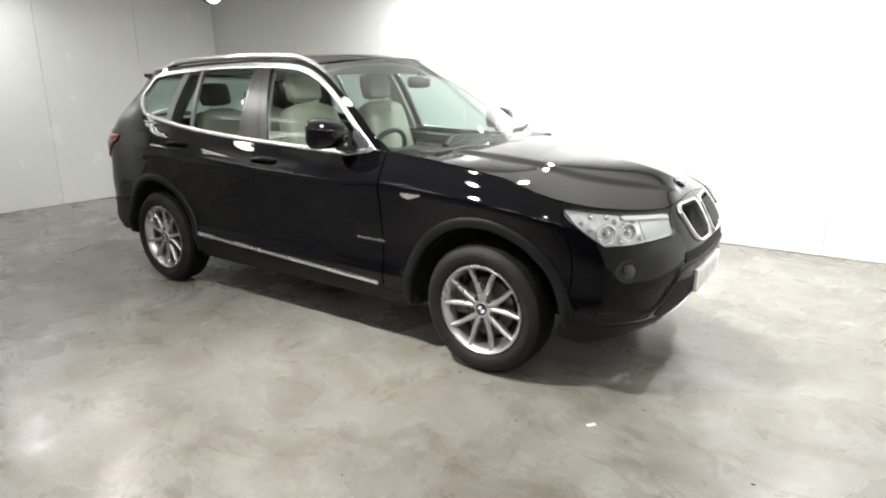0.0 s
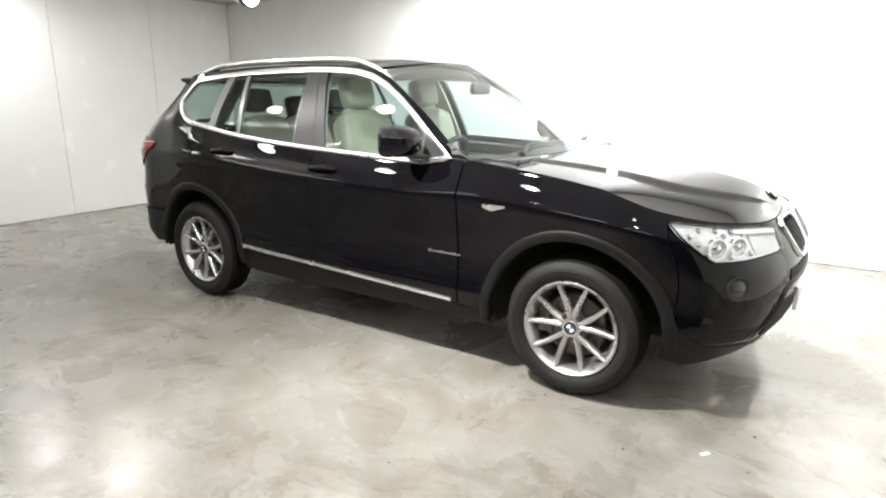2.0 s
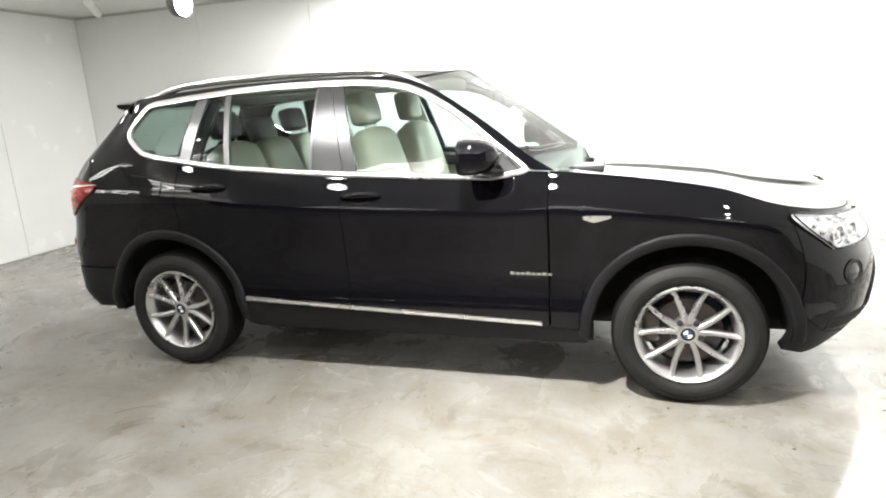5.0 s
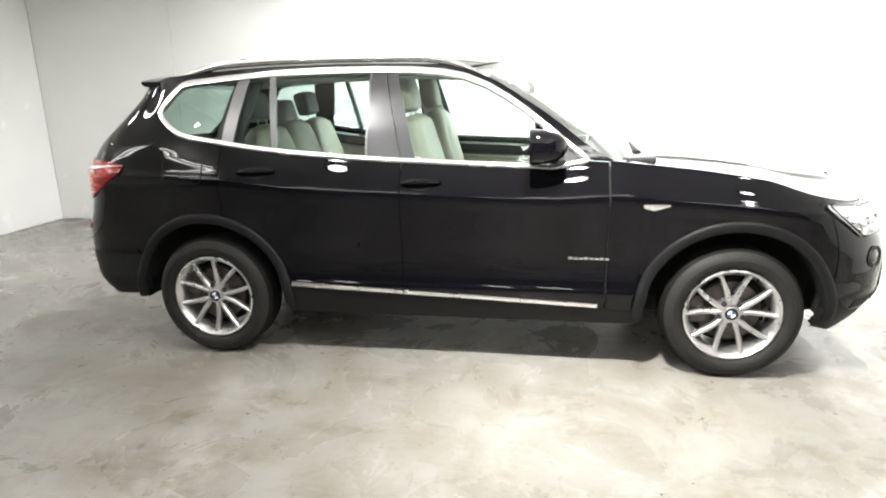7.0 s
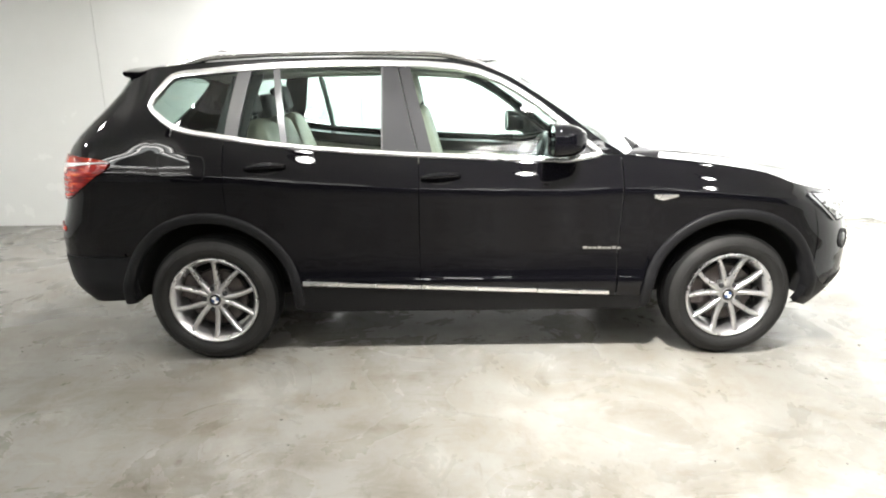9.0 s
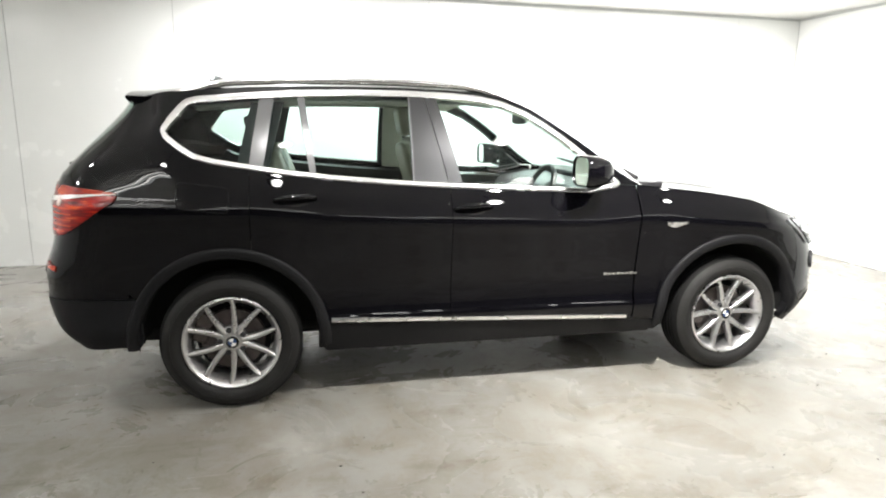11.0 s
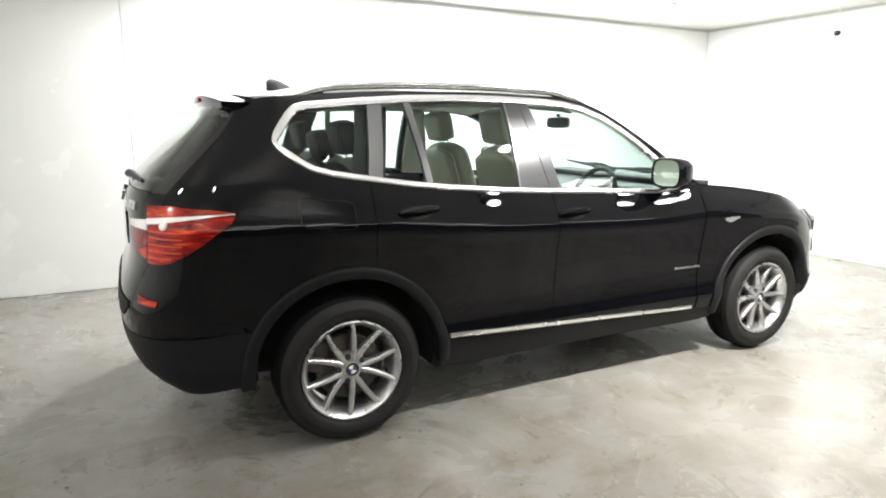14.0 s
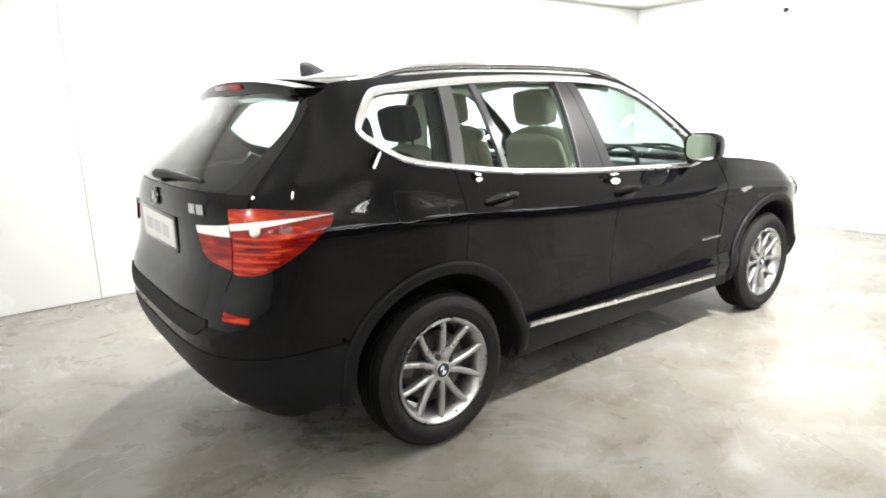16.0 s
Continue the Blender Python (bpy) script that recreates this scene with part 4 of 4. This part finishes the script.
        part("lens_glint", lathe([(0.0, 0.009), (rb_ * 0.5, 0.008), (rb_ * 0.85, 0.005), (rb_, 0.0)], 16), LENS_GLINT, par, "pale round disc painting a lamp's reflection on the lens", m=Matrix.Translation((p.x, p.y * sgn, p.z)) @ n.to_track_quat("Y", "Z").to_matrix().to_4x4())

# headlights
HL0, HL1 = 1.872, 2.525
hl_hi = lin((HL0, 0.898), (2.0, 0.885), (2.2, 0.862), (2.47, 0.849), (HL1, 0.84))
hl_lo = lin((HL0, 0.885), (1.905, 0.845), (2.0, 0.757), (2.025, 0.740), (2.2, 0.742), (2.49, 0.757), (HL1, 0.768))
hus = spread(HL0, HL1, 34)
heads = pair("headlight", sheet([(hus, hl_lo, hl_hi, 8)], 0.004, 0.02), REFLECTOR, car, "clear headlight with bright reflectors")
pair("lens", sheet([(hus, lambda u: hl_lo(u) + 0.002, lambda u: hl_hi(u) - 0.002, 8)], 0.030, 0.024), LENS, car, "clear lens", parents=heads)
pair("indicator_panel", sheet([(spread(2.30, 2.505, 12), lambda u: hl_lo(u) + 0.012, lambda u: hl_hi(u) - 0.026, 5)], 0.012, 0.010), SILVERED, car, "grey frosted indicator panel", parents=heads)
pair("brow_strip", sheet([(spread(2.20, 2.505, 14), lambda u: hl_hi(u) - 0.020, lambda u: hl_hi(u) - 0.005, 2)], 0.020, 0.014), MILK, car, "pale brow strip", parents=heads)
HL_RIM = [(u, hl_lo(u)) for u in hus] + [(u, hl_hi(u)) for u in hus[::-1]]
pair("seal", tube([skin(u, z, 0.014) for u, z in HL_RIM + HL_RIM[:1]], 0.004, 6), DARK, car, parents=heads)
RING = lambda r: [(r, -0.012), (r, 0.012), (r * 0.86, 0.012), (r * 0.8, 0.0), (r * 0.62, -0.008), (r * 0.55, 0.002), (r * 0.35, 0.010), (0.0, 0.014)]
BEAD = lambda r: [(r, -0.006), (r * 0.9, 0.004), (r * 0.5, 0.009), (0.0, 0.010)]
lamp_bits = [("lamp_ring", 2.07, 0.797, 0.047, RING), ("lamp_ring", 2.20, 0.800, 0.042, RING)]
lamp_bits += [("reflector_bead", u, z, 0.014, BEAD) for u, z in ((1.955, 0.842), (1.985, 0.815), (2.01, 0.862), (2.10, 0.857), (2.135, 0.762), (2.14, 0.838), (2.25, 0.835), (2.265, 0.77), (2.015, 0.775), (2.19, 0.850))]
for name, uc, z, r, shape in lamp_bits:
    p = skin(uc, z, 0.012)
    n = Vector((0.72, -0.69, 0.05))
    for sgn, par in ((1, heads[0]), (-1, heads[1])):
        mm = Matrix.Translation((p.x, p.y * sgn, p.z)) @ Vector((n.x, n.y * sgn, n.z)).to_track_quat("Y", "Z").to_matrix().to_4x4()
        part(name, lathe(shape(r), 20, "y"), CHROME, par, m=mm)


# grey-black band over the lower intake
band = [(0.66, 0.385), (0.60, 0.42), (0.53, 0.50), (0.46, 0.575), (0.38, 0.605), (0.2, 0.60), (0.0, 0.595)]
band_pts = [skin(u_front(y, z), z, -0.012) for y, z in line(band, 24)]
pair("bumper_band", tube(band_pts, 0.024, 8, 0.7), PLASTIC, car, "grey-black plastic band over the intake", parents=bump_f)

# kidney grilles
def kidney():
    loop = []
    y0, y1, z0, z1 = 0.030, 0.305, 0.69, 0.870
    for cy, cz, a0 in ((y1 - 0.06, z1 - 0.05, 0), (y0 + 0.035, z1 - 0.03, 90), (y0 + 0.05, z0 + 0.045, 180), (y1 - 0.085, z0 + 0.06, 270)):
        ry = y1 - cy if cy > 0.17 else cy - y0
        rz = z1 - cz if cz > 0.787 else cz - z0
        for k in range(7):
            a = radians(a0 + 90 * k / 6)
            y, z = cy + ry * math.cos(a), cz + rz * math.sin(a)
            loop.append((y0 + (y - y0) * (1 - 0.17 * ((z1 - z) / (z1 - z0)) ** 1.4), z))
    bm = bmesh.new()
    rows = []
    cy, cz = 0.175, 0.787
    for y, z in loop:
        d = Vector((y - cy, z - cz)).normalized()
        row = []
        for w, h in ((0.007, -0.02), (0.007, 0.010), (0.003, 0.017), (-0.007, 0.015), (-0.011, 0.007), (-0.011, -0.02)):
            yy, zz = y + d.x * w, z + d.y * w
            row.append(bm.verts.new(skin(u_front(yy, zz), zz, h)))
        rows.append(row)
    for k in range(len(rows)):
        a, b = rows[k], rows[(k + 1) % len(rows)]
        for i in range(5):
            bm.faces.new((a[i], b[i], b[i + 1], a[i + 1]))
    bmesh.ops.recalc_face_normals(bm, faces=bm.faces[:])
    back = bmesh.new()
    back.faces.new([back.verts.new(skin(u_front(y, z), z, 0.004)) for y, z in loop])
    slats = []
    for k in range(9):
        y = 0.062 + 0.0235 * k
        sb = bmesh.new()
        zs = [0.715 + (0.01 if 0.08 < y < 0.25 else 0.025), 0.858]
        rows = []
        for z in (zs[0], (zs[0] + zs[1]) / 2, zs[1]):
            p = skin(u_front(y, z), z, 0.0)
            rows.append([sb.verts.new((p.x + dx, p.y + dy, p.z)) for dx, dy in ((0.0, -0.005), (0.018, -0.003), (0.018, 0.003), (0.0, 0.005))])
        for a, b in zip(rows, rows[1:]):
            for i in range(4):
                sb.faces.new((a[i], b[i], b[(i + 1) % 4], a[(i + 1) % 4]))
        bmesh.ops.recalc_face_normals(sb, faces=sb.faces[:])
        slats.append(sb)
    return bm, back, slats


kf, kb, ks = kidney()
kid = pair("kidney_grille", kf, CHROME, car, "chrome-framed grille opening with black slats")
pair("backing", kb, DARK, car, parents=kid, smooth=False)
for sb in ks:
    pair("slat", sb, GLOSS, car, parents=kid)
badge(car, pose(2.108, 0, 0.944, 58, 0, -90), 0.036)

# front wipers
for y0, y1, x0, x1 in ((-0.52, 0.10, 0.90, 0.93), (0.14, 0.58, 0.955, 0.92)):
    part("wiper", tube([(x0 + 0.02, y0, 1.128), (x0 + 0.0, (y0 + y1) / 2, 1.155), (x1 - 0.02, y1, 1.152 if y1 < 0.3 else 1.182)], [0.012, 0.014, 0.006], 6), CABIN, car)
    part("wiper", tube([(x0 + 0.05, y0 - 0.02, 1.125), (x0 + 0.02, y0 + 0.1, 1.165), (x0 + 0.0, (y0 + y1) / 2, 1.168)], [0.016, 0.012, 0.008], 6), CABIN, car)
part("cowl", boxed(0.80, 1.02, -0.72, 0.72, 1.085, 1.118, bevel=0.01), CABIN, car)


# side mirrors
def mirror_shell():
    bm = bmesh.new()
    rows = []
    n = 20
    for k, (x, s) in enumerate(((0.560, 0.25), (0.545, 0.55), (0.512, 0.80), (0.465, 0.95), (0.41, 1.0), (0.385, 0.98), (0.38, 0.93))):
        row = []
        for i in range(n):
            a = 2 * math.pi * i / n
            c, sn = math.cos(a), math.sin(a)
            py = abs(c) ** (2 / 3.4) * (1 if c > 0 else -1)
            pz = abs(sn) ** (2 / 3.4) * (1 if sn > 0 else -1)
            row.append(bm.verts.new((x, -0.965 + py * 0.105 * s + 0.02 * (1 - s), 1.195 + pz * (0.088 if pz > 0 else 0.080) * s)))
        rows.append(row)
    for a, b in zip(rows, rows[1:]):
        for i in range(n):
            bm.faces.new((a[i], a[(i + 1) % n], b[(i + 1) % n], b[i]))
    bm.faces.new(rows[0])
    inset = [bm.verts.new(v.co + Vector((0.012, (-0.965 - v.co.y) * 0.08, (1.195 - v.co.z) * 0.08))) for v in rows[-1]]
    for i in range(n):
        bm.faces.new((rows[-1][i], rows[-1][(i + 1) % n], inset[(i + 1) % n], inset[i]))
    gl = bmesh.new()
    gl.faces.new([gl.verts.new(v.co + Vector((-0.003, 0, 0))) for v in inset])
    bm.faces.new(inset)
    bmesh.ops.recalc_face_normals(bm, faces=bm.faces[:])
    return sharpen(bm, 50), gl


shell, mg = mirror_shell()
MIRROR = material("mirror_silver", (0.85, 0.88, 0.87), 0.02, 1.0)
mirrors = pair("side_mirror", shell, PAINT, car, "black door mirror housing", parents=DOORS_F)
for ob, bm in zip(mirrors, (mg.copy(), mirrored(mg))):
    part("mirror_glass", bm, MIRROR, ob, "mirror glass", smooth=False)
mg.free()
pair("mirror_foot", tube([(0.49, -0.93, 1.125), (0.51, -0.885, 1.118), (0.53, -0.835, 1.112)], [0.035, 0.03, 0.03], 10, 0.5), CABIN, car)


# door handles: bow with a dished recess
def handle(uc, z):
    bm = bmesh.new()
    rows = []
    for k in range(17):
        s = -1 + k / 8
        o = 0.036 * (1 - abs(s) ** 3.5) + 0.002
        row = []
        for dz, do in ((-0.013, 0), (-0.009, 0.008), (0.004, 0.010), (0.013, 0.004), (0.012, -0.006), (-0.010, -0.008)):
            row.append(bm.verts.new(skin(uc + 0.105 * s, z + dz * (1 - 0.35 * abs(s)) + 0.004 * s, max(o + do, -0.004))))
        rows.append(row)
    for a, b in zip(rows, rows[1:]):
        for i in range(6):
            bm.faces.new((a[i], b[i], b[(i + 1) % 6], a[(i + 1) % 6]))
    bm.faces.new(rows[0])
    bm.faces.new(rows[-1])
    bmesh.ops.recalc_face_normals(bm, faces=bm.faces[:])
    return bm


pair("door_handle", handle(-0.175, 1.005), PAINT, car, parents=DOORS_F)
pair("door_handle", handle(-1.075, 1.062), PAINT, car, parents=DOORS_R)
for (uc, z, ps) in ((-0.175, 1.000, DOORS_F), (-1.075, 1.057, DOORS_R)):
    rec = sheet([(spread(uc - 0.07, uc + 0.07, 10), lambda u: z - 0.03 * math.sqrt(max(0, 1 - ((u - uc) / 0.07) ** 2)), lambda u: z + 0.03 * math.sqrt(max(0, 1 - ((u - uc) / 0.07) ** 2)), 4)], 0.0015, 0)
    pair("handle_recess", rec, GLOSS, car, parents=ps)

# wing badge and door lettering
pair("wing_vent", sheet([(spread(0.935, 1.06, 8), lambda u: 0.905 - 0.022 * (1 - abs(u - 0.985) / 0.075 if abs(u - 0.985) < 0.075 else 0), lambda u: 0.914, 2)], 0.006, 0.01), SATIN, car, "small chrome wing indicator")
for k in range(8):
    a = 0.585 + 0.026 * k
    pair("door_script", sheet([(spread(a, a + 0.021, 2), lambda u: 0.618, lambda u: 0.629 if k % 3 else 0.633, 1)], 0.003, 0.004), CHROME, car, parents=DOORS_F)


# ---- wheels ----
def wheel(x):
    """A wheel whose outer face looks to -y; origin at the hub."""
    hub = new("wheel")
    hub.parent = car
    R = 0.345
    tp = [(0.232, -0.075), (0.239, -0.082), (0.251, -0.098), (0.276, -0.110), (0.300, -0.107), (0.316, -0.098), (0.330, -0.083), (R - 0.004, -0.068)]
    tr = [tp[-2], tp[-1]]
    for g in (-0.05, -0.018, 0.018, 0.05):
        tr += [(R, g - 0.010), (R - 0.008, g - 0.004), (R - 0.008, g + 0.004), (R, g + 0.010)]
    tr += [(R - 0.003, 0.076), (0.322, 0.100), (0.275, 0.110), (0.232, 0.085), (0.225, 0.075)]
    rib = [(0.288, -0.109), (0.288, -0.1115), (0.291, -0.1115), (0.292, -0.109)]
    tp = tp[:4] + rib + tp[4:-1]
    tyre = part("tyre", lathe(tp, 72), RUBBER, hub, "worn black tyre")
    part("tread", lathe(tr, 72), SHADED_TREAD, tyre, "grooved tread, coloured darker for the shade in the arch")
    rim = part("rim", lathe([(r * 1.03, h) for r, h in [(0.232, -0.086), (0.231, -0.094), (0.224, -0.097), (0.218, -0.092), (0.210, -0.080), (0.198, -0.060), (0.192, -0.02), (0.190, 0.08), (0.225, 0.085), (0.232, 0.08), (0.205, 0.07), (0.205, -0.02), (0.213, -0.065), (0.225, -0.08)]], 72, closed=True), ALLOY, hub, "silver alloy rim with ten slim spokes")
    for k in range(10):
        base = 72 * (k // 2) + 90
        sgn = -1 if k % 2 else 1
        a0, a1 = radians(base + sgn * 11), radians(base + sgn * 19.5)
        bm = bmesh.new()
        rows = []
        for i in range(9):
            s = i / 8
            r = 0.048 + (0.222 - 0.048) * s
            a = a0 + (a1 - a0) * s
            c = Vector((r * math.cos(a), 0, r * math.sin(a)))
            d = Vector((-math.sin(a), 0, math.cos(a)))
            w = 0.0165 - 0.004 * s
            face = -0.072 - 0.016 * s ** 1.5
            row = [(c + d * (-w), face + 0.014), (c + d * (-w * 0.55), face + 0.002), (c, face), (c + d * (w * 0.55), face + 0.002), (c + d * w, face + 0.014), (c + d * (w * 0.8), face + 0.05 - 0.02 * s), (c - d * (w * 0.8), face + 0.05 - 0.02 * s)]
            rows.append([bm.verts.new((p.x, h, p.z)) for p, h in row])
        for a, b in zip(rows, rows[1:]):
            for i in range(7):
                bm.faces.new((a[i], b[i], b[(i + 1) % 7], a[(i + 1) % 7]))
        bm.faces.new(rows[0])
        bm.faces.new(rows[-1])
        bmesh.ops.recalc_face_normals(bm, faces=bm.faces[:])
        part("spoke", sharpen(bm, 50), ALLOY, rim)
    part("hub_boss", lathe([(0.0, -0.066), (0.038, -0.068), (0.048, -0.066), (0.075, -0.056), (0.078, -0.03), (0.07, 0.0), (0.0, 0.0)], 40), ALLOY, hub)
    for k in range(5):
        a = radians(72 * k + 54)
        part("wheel_bolt", lathe([(0.0, 0.001), (0.0075, 0.0), (0.013, 0.001), (0.0145, 0.006), (0.0145, 0.012)], 12), CABIN, hub, m=pose(0.060 * math.cos(a), -0.068, 0.060 * math.sin(a)))
    badge(hub, pose(0, -0.064, 0, 0, 0, 180), 0.034)
    part("brake_disc", lathe([(0.06, 0.0), (0.06, -0.015), (0.155, -0.015), (0.158, -0.010), (0.158, 0.012), (0.06, 0.012)], 48), STEEL, hub, "rust-tinged steel brake disc")
    cal = boxed(-0.20, -0.11, -0.03, 0.05, -0.07, 0.09, bevel=0.02)
    part("brake_caliper", cal, STEEL, hub)
    part("backplate", lathe([(0.0, 0.03), (0.186, 0.03), (0.186, 0.04), (0.0, 0.04)], 36), DARK, hub)
    hub.matrix_basis = pose(x, -0.81, R)
    return hub


w1 = wheel(1.405)
w2 = copy_thing(w1, pose(-1.405, -0.81, 0.345, 0, 21, 0))
w3 = copy_thing(w1, pose(1.405, 0.81, 0.345, 0, 0, 180))
w4 = copy_thing(w1, pose(-1.405, 0.81, 0.345, 0, 15, 180))
for w in (w2, w3, w4):
    w.parent = car


# ---- cabin ----
def cushion(w, d, h, r=0.05, bulge=0.02):
    """A padded block round the origin, base at z = 0."""
    bm = bmesh.new()
    bmesh.ops.create_cube(bm, size=1)
    bmesh.ops.subdivide_edges(bm, edges=bm.edges[:], cuts=7, use_grid_fill=True)
    for v in bm.verts:
        p = v.co * 2
        q = Vector([abs(t) ** 3.2 for t in p])
        k = max(abs(p.x), abs(p.y), abs(p.z)) / max((q.x + q.y + q.z) ** (1 / 3.2), 1e-6)
        p = p * (0.35 + 0.65 * k) if k < 1 else p
        v.co = Vector((p.x * d / 2, p.y * w / 2, p.z * h / 2 + h / 2))
    return bm


def seat(x, y):
    s = new("front_seat")
    s.parent = car
    part("seat_base", cushion(0.50, 0.52, 0.20), LEATHER, s, m=pose(0.05, 0, 0))
    part("backrest", cushion(0.50, 0.15, 0.66), LEATHER, s, m=pose(-0.18, 0, 0.12, 0, -16, 0))
    part("back_shell", cushion(0.47, 0.06, 0.60), LEATHER, s, m=pose(-0.255, 0, 0.14, 0, -16, 0))
    for k in (-0.07, 0.07):
        part("headrest_post", tube([(-0.345, k, 0.70), (-0.37, k, 0.80)], 0.007, 8, up=(1, 0, 0)), CHROME, s)
    part("headrest", cushion(0.27, 0.11, 0.20), LEATHER, s, m=pose(-0.372, 0, 0.765, 0, -12, 0))
    part("seat_mount", boxed(-0.2, 0.25, -0.22, 0.22, -0.2, 0.02, bevel=0.02), CABIN, s)
    s.matrix_basis = pose(x, y, 0.58)
    return s


s1 = seat(0.05, -0.38)
s2 = copy_thing(s1, pose(0.05, 0.38, 0.58))
s2.parent = car
bench = new("rear_bench")
bench.parent = car
part("seat_base", cushion(1.26, 0.5, 0.2), LEATHER, bench, m=pose(-0.78, 0, 0.60))
for y, w in ((-0.42, 0.42), (0.0, 0.40), (0.42, 0.42)):
    part("backrest", cushion(w, 0.16, 0.62), LEATHER, bench, m=pose(-1.03, y, 0.70, 0, -20, 0))
    part("back_shell", cushion(w * 0.98, 0.07, 0.60), CABIN, bench, m=pose(-1.12, y, 0.70, 0, -20, 0))
    part("headrest", cushion(0.25, 0.10, 0.17), CABIN, bench, m=pose(-1.255, y, 1.305 - (0.05 if y == 0 else 0), 0, -14, 0))
    for k in (-0.06, 0.06):
        part("headrest_post", tube([(-1.23, y + k, 1.25), (-1.25, y + k, 1.33)], 0.006, 8, up=(1, 0, 0)), CHROME, bench)
part("cabin_floor", boxed(-0.93, 0.95, -0.74, 0.74, 0.33, 0.39, bevel=0.01), CABIN, car)
part("boot_floor", boxed(-2.15, -1.2, -0.49, 0.49, 0.68, 0.74, bevel=0.01), CABIN, car)
dash = bmesh.new()
rows = []
for y in spread(-0.76, 0.76, 20):
    rows.append([dash.verts.new((x, y, z + (0.035 if (abs(y + 0.38) < 0.2 and k == 2) else 0))) for k, (x, z) in enumerate(((0.93, 1.085), (0.72, 1.075), (0.50, 1.045), (0.45, 0.99), (0.47, 0.88), (0.52, 0.62), (0.93, 0.60)))])
for a, b in zip(rows, rows[1:]):
    for i in range(7):
        dash.faces.new((a[i], b[i], b[(i + 1) % 7], a[(i + 1) % 7]))
dash.faces.new(rows[0])
dash.faces.new(rows[-1])
bmesh.ops.recalc_face_normals(dash, faces=dash.faces[:])
part("dashboard", sharpen(dash, 60), CABIN, car, "black dashboard")
part("centre_console", boxed(-0.35, 0.55, -0.12, 0.12, 0.45, 0.78, bevel=0.03), CABIN, car)
sw = new("steering_wheel")
sw.parent = car
ring = bmesh.new()
rows = []
for k in range(32):
    a = 2 * math.pi * k / 32
    rows.append([ring.verts.new((0.017 * math.cos(b), (0.18 + 0.016 * math.sin(b)) * math.cos(a), (0.18 + 0.016 * math.sin(b)) * math.sin(a))) for b in [2 * math.pi * i / 10 for i in range(10)]])
for k in range(32):
    a, b = rows[k], rows[(k + 1) % 32]
    for i in range(10):
        ring.faces.new((a[i], b[i], b[(i + 1) % 10], a[(i + 1) % 10]))
bmesh.ops.recalc_face_normals(ring, faces=ring.faces[:])
part("wheel_ring", ring, CABIN, sw)
part("wheel_hub", cushion(0.15, 0.05, 0.13), CABIN, sw, m=pose(0.01, 0, -0.07))
for a in (0, 180, 270):
    part("wheel_spoke", boxed(-0.012, 0.012, 0.05, 0.175, -0.018, 0.018, bevel=0.005), CABIN, sw, m=pose(0, 0, 0, a, 0, 0))
part("column", tube([(0.02, 0, 0), (0.2, 0, 0)], 0.035, 12), CABIN, sw)
sw.matrix_basis = pose(0.375, -0.38, 1.02, 0, 24, 0)
part("rear_view_mirror", cushion(0.24, 0.035, 0.075), CABIN, car, m=pose(0.37, 0, 1.435))
part("mirror_stalk", tube([(0.38, 0, 1.49), (0.365, 0, 1.53)], 0.014, 8), CABIN, car)
# headliner and door cards
hl_edge = [skin(u, ROOF_EDGE(u) - 0.03, -0.05) for u in spread(0.0, -1.8, 24)]
hl_spine = [Vector((x, 0, SPINE_R(x) - 0.045)) for x in spread(0.12, -1.80, 24)]
part("headliner", loft(hl_edge, hl_spine, 2.2, 8), PALE, car)
for (a, b) in ((-0.27, 0.74), (-1.25, -0.31)):
    pair("door_card", sheet([(spread(a, b, 16), lambda u: max(0.45, arch(u, -1.405, 0.5)) if u < -0.9 else 0.45, lambda u: DLO_LO(u) - 0.09, 6)], -0.085, 0.03), LEATHER, car, "beige leather door lining")
    pair("door_top", sheet([(spread(a, b, 16), lambda u: DLO_LO(u) - 0.088, lambda u: DLO_LO(u) - 0.012, 3)], -0.06, 0.03), CABIN, car)
pair("boot_side", sheet([(spread(-2.1, -1.26, 16), lambda u: 0.86, lambda u: min(DLO_LO(u), 1.3) - 0.02 if u > -1.6 else 1.2, 6)], -0.08, 0.03), CABIN, car)
pair("pillar_lining", sheet([([(a, b) for a, b in zip(spread(-0.45, -0.25, 4), spread(-0.46, -0.36, 4))], DLO_LO, DLO_HI, 5)], -0.05, 0.02), PALE, car)
pair("pillar_lining", sheet([([(a, b) for a, b in zip(spread(-1.35, -1.2, 4), spread(-1.28, -1.12, 4))], DLO_LO, DLO_HI, 5)], -0.05, 0.02), CABIN, car)

# ---- small things on the floor ----
scrap = tagged(part("paper_scrap", boxed(-0.022, 0.022, -0.009, 0.009, 0, 0.004, bevel=0.0015), PAPER), "tiny white paper scrap on the concrete floor", "litter")
scrap.matrix_basis = pose(2.088, -1.069, 0.0, 0, 0, 50)
rnd = random.Random(4)
grit = bmesh.new()
for k in range(70):
    x, y, r = rnd.uniform(-3, 3.2), rnd.uniform(-3.2, -0.7), rnd.uniform(0.002, 0.006)
    res = bmesh.ops.create_icosphere(grit, subdivisions=1, radius=r)
    for v in res["verts"]:
        v.co = Vector((x + v.co.x * rnd.uniform(0.8, 2), y + v.co.y, r * 0.5 + v.co.z * 0.5))
tagged(part("floor_grit", grit, GRIT, smooth=False), "small dark grit specks on the concrete", "grit", kind="stuff")
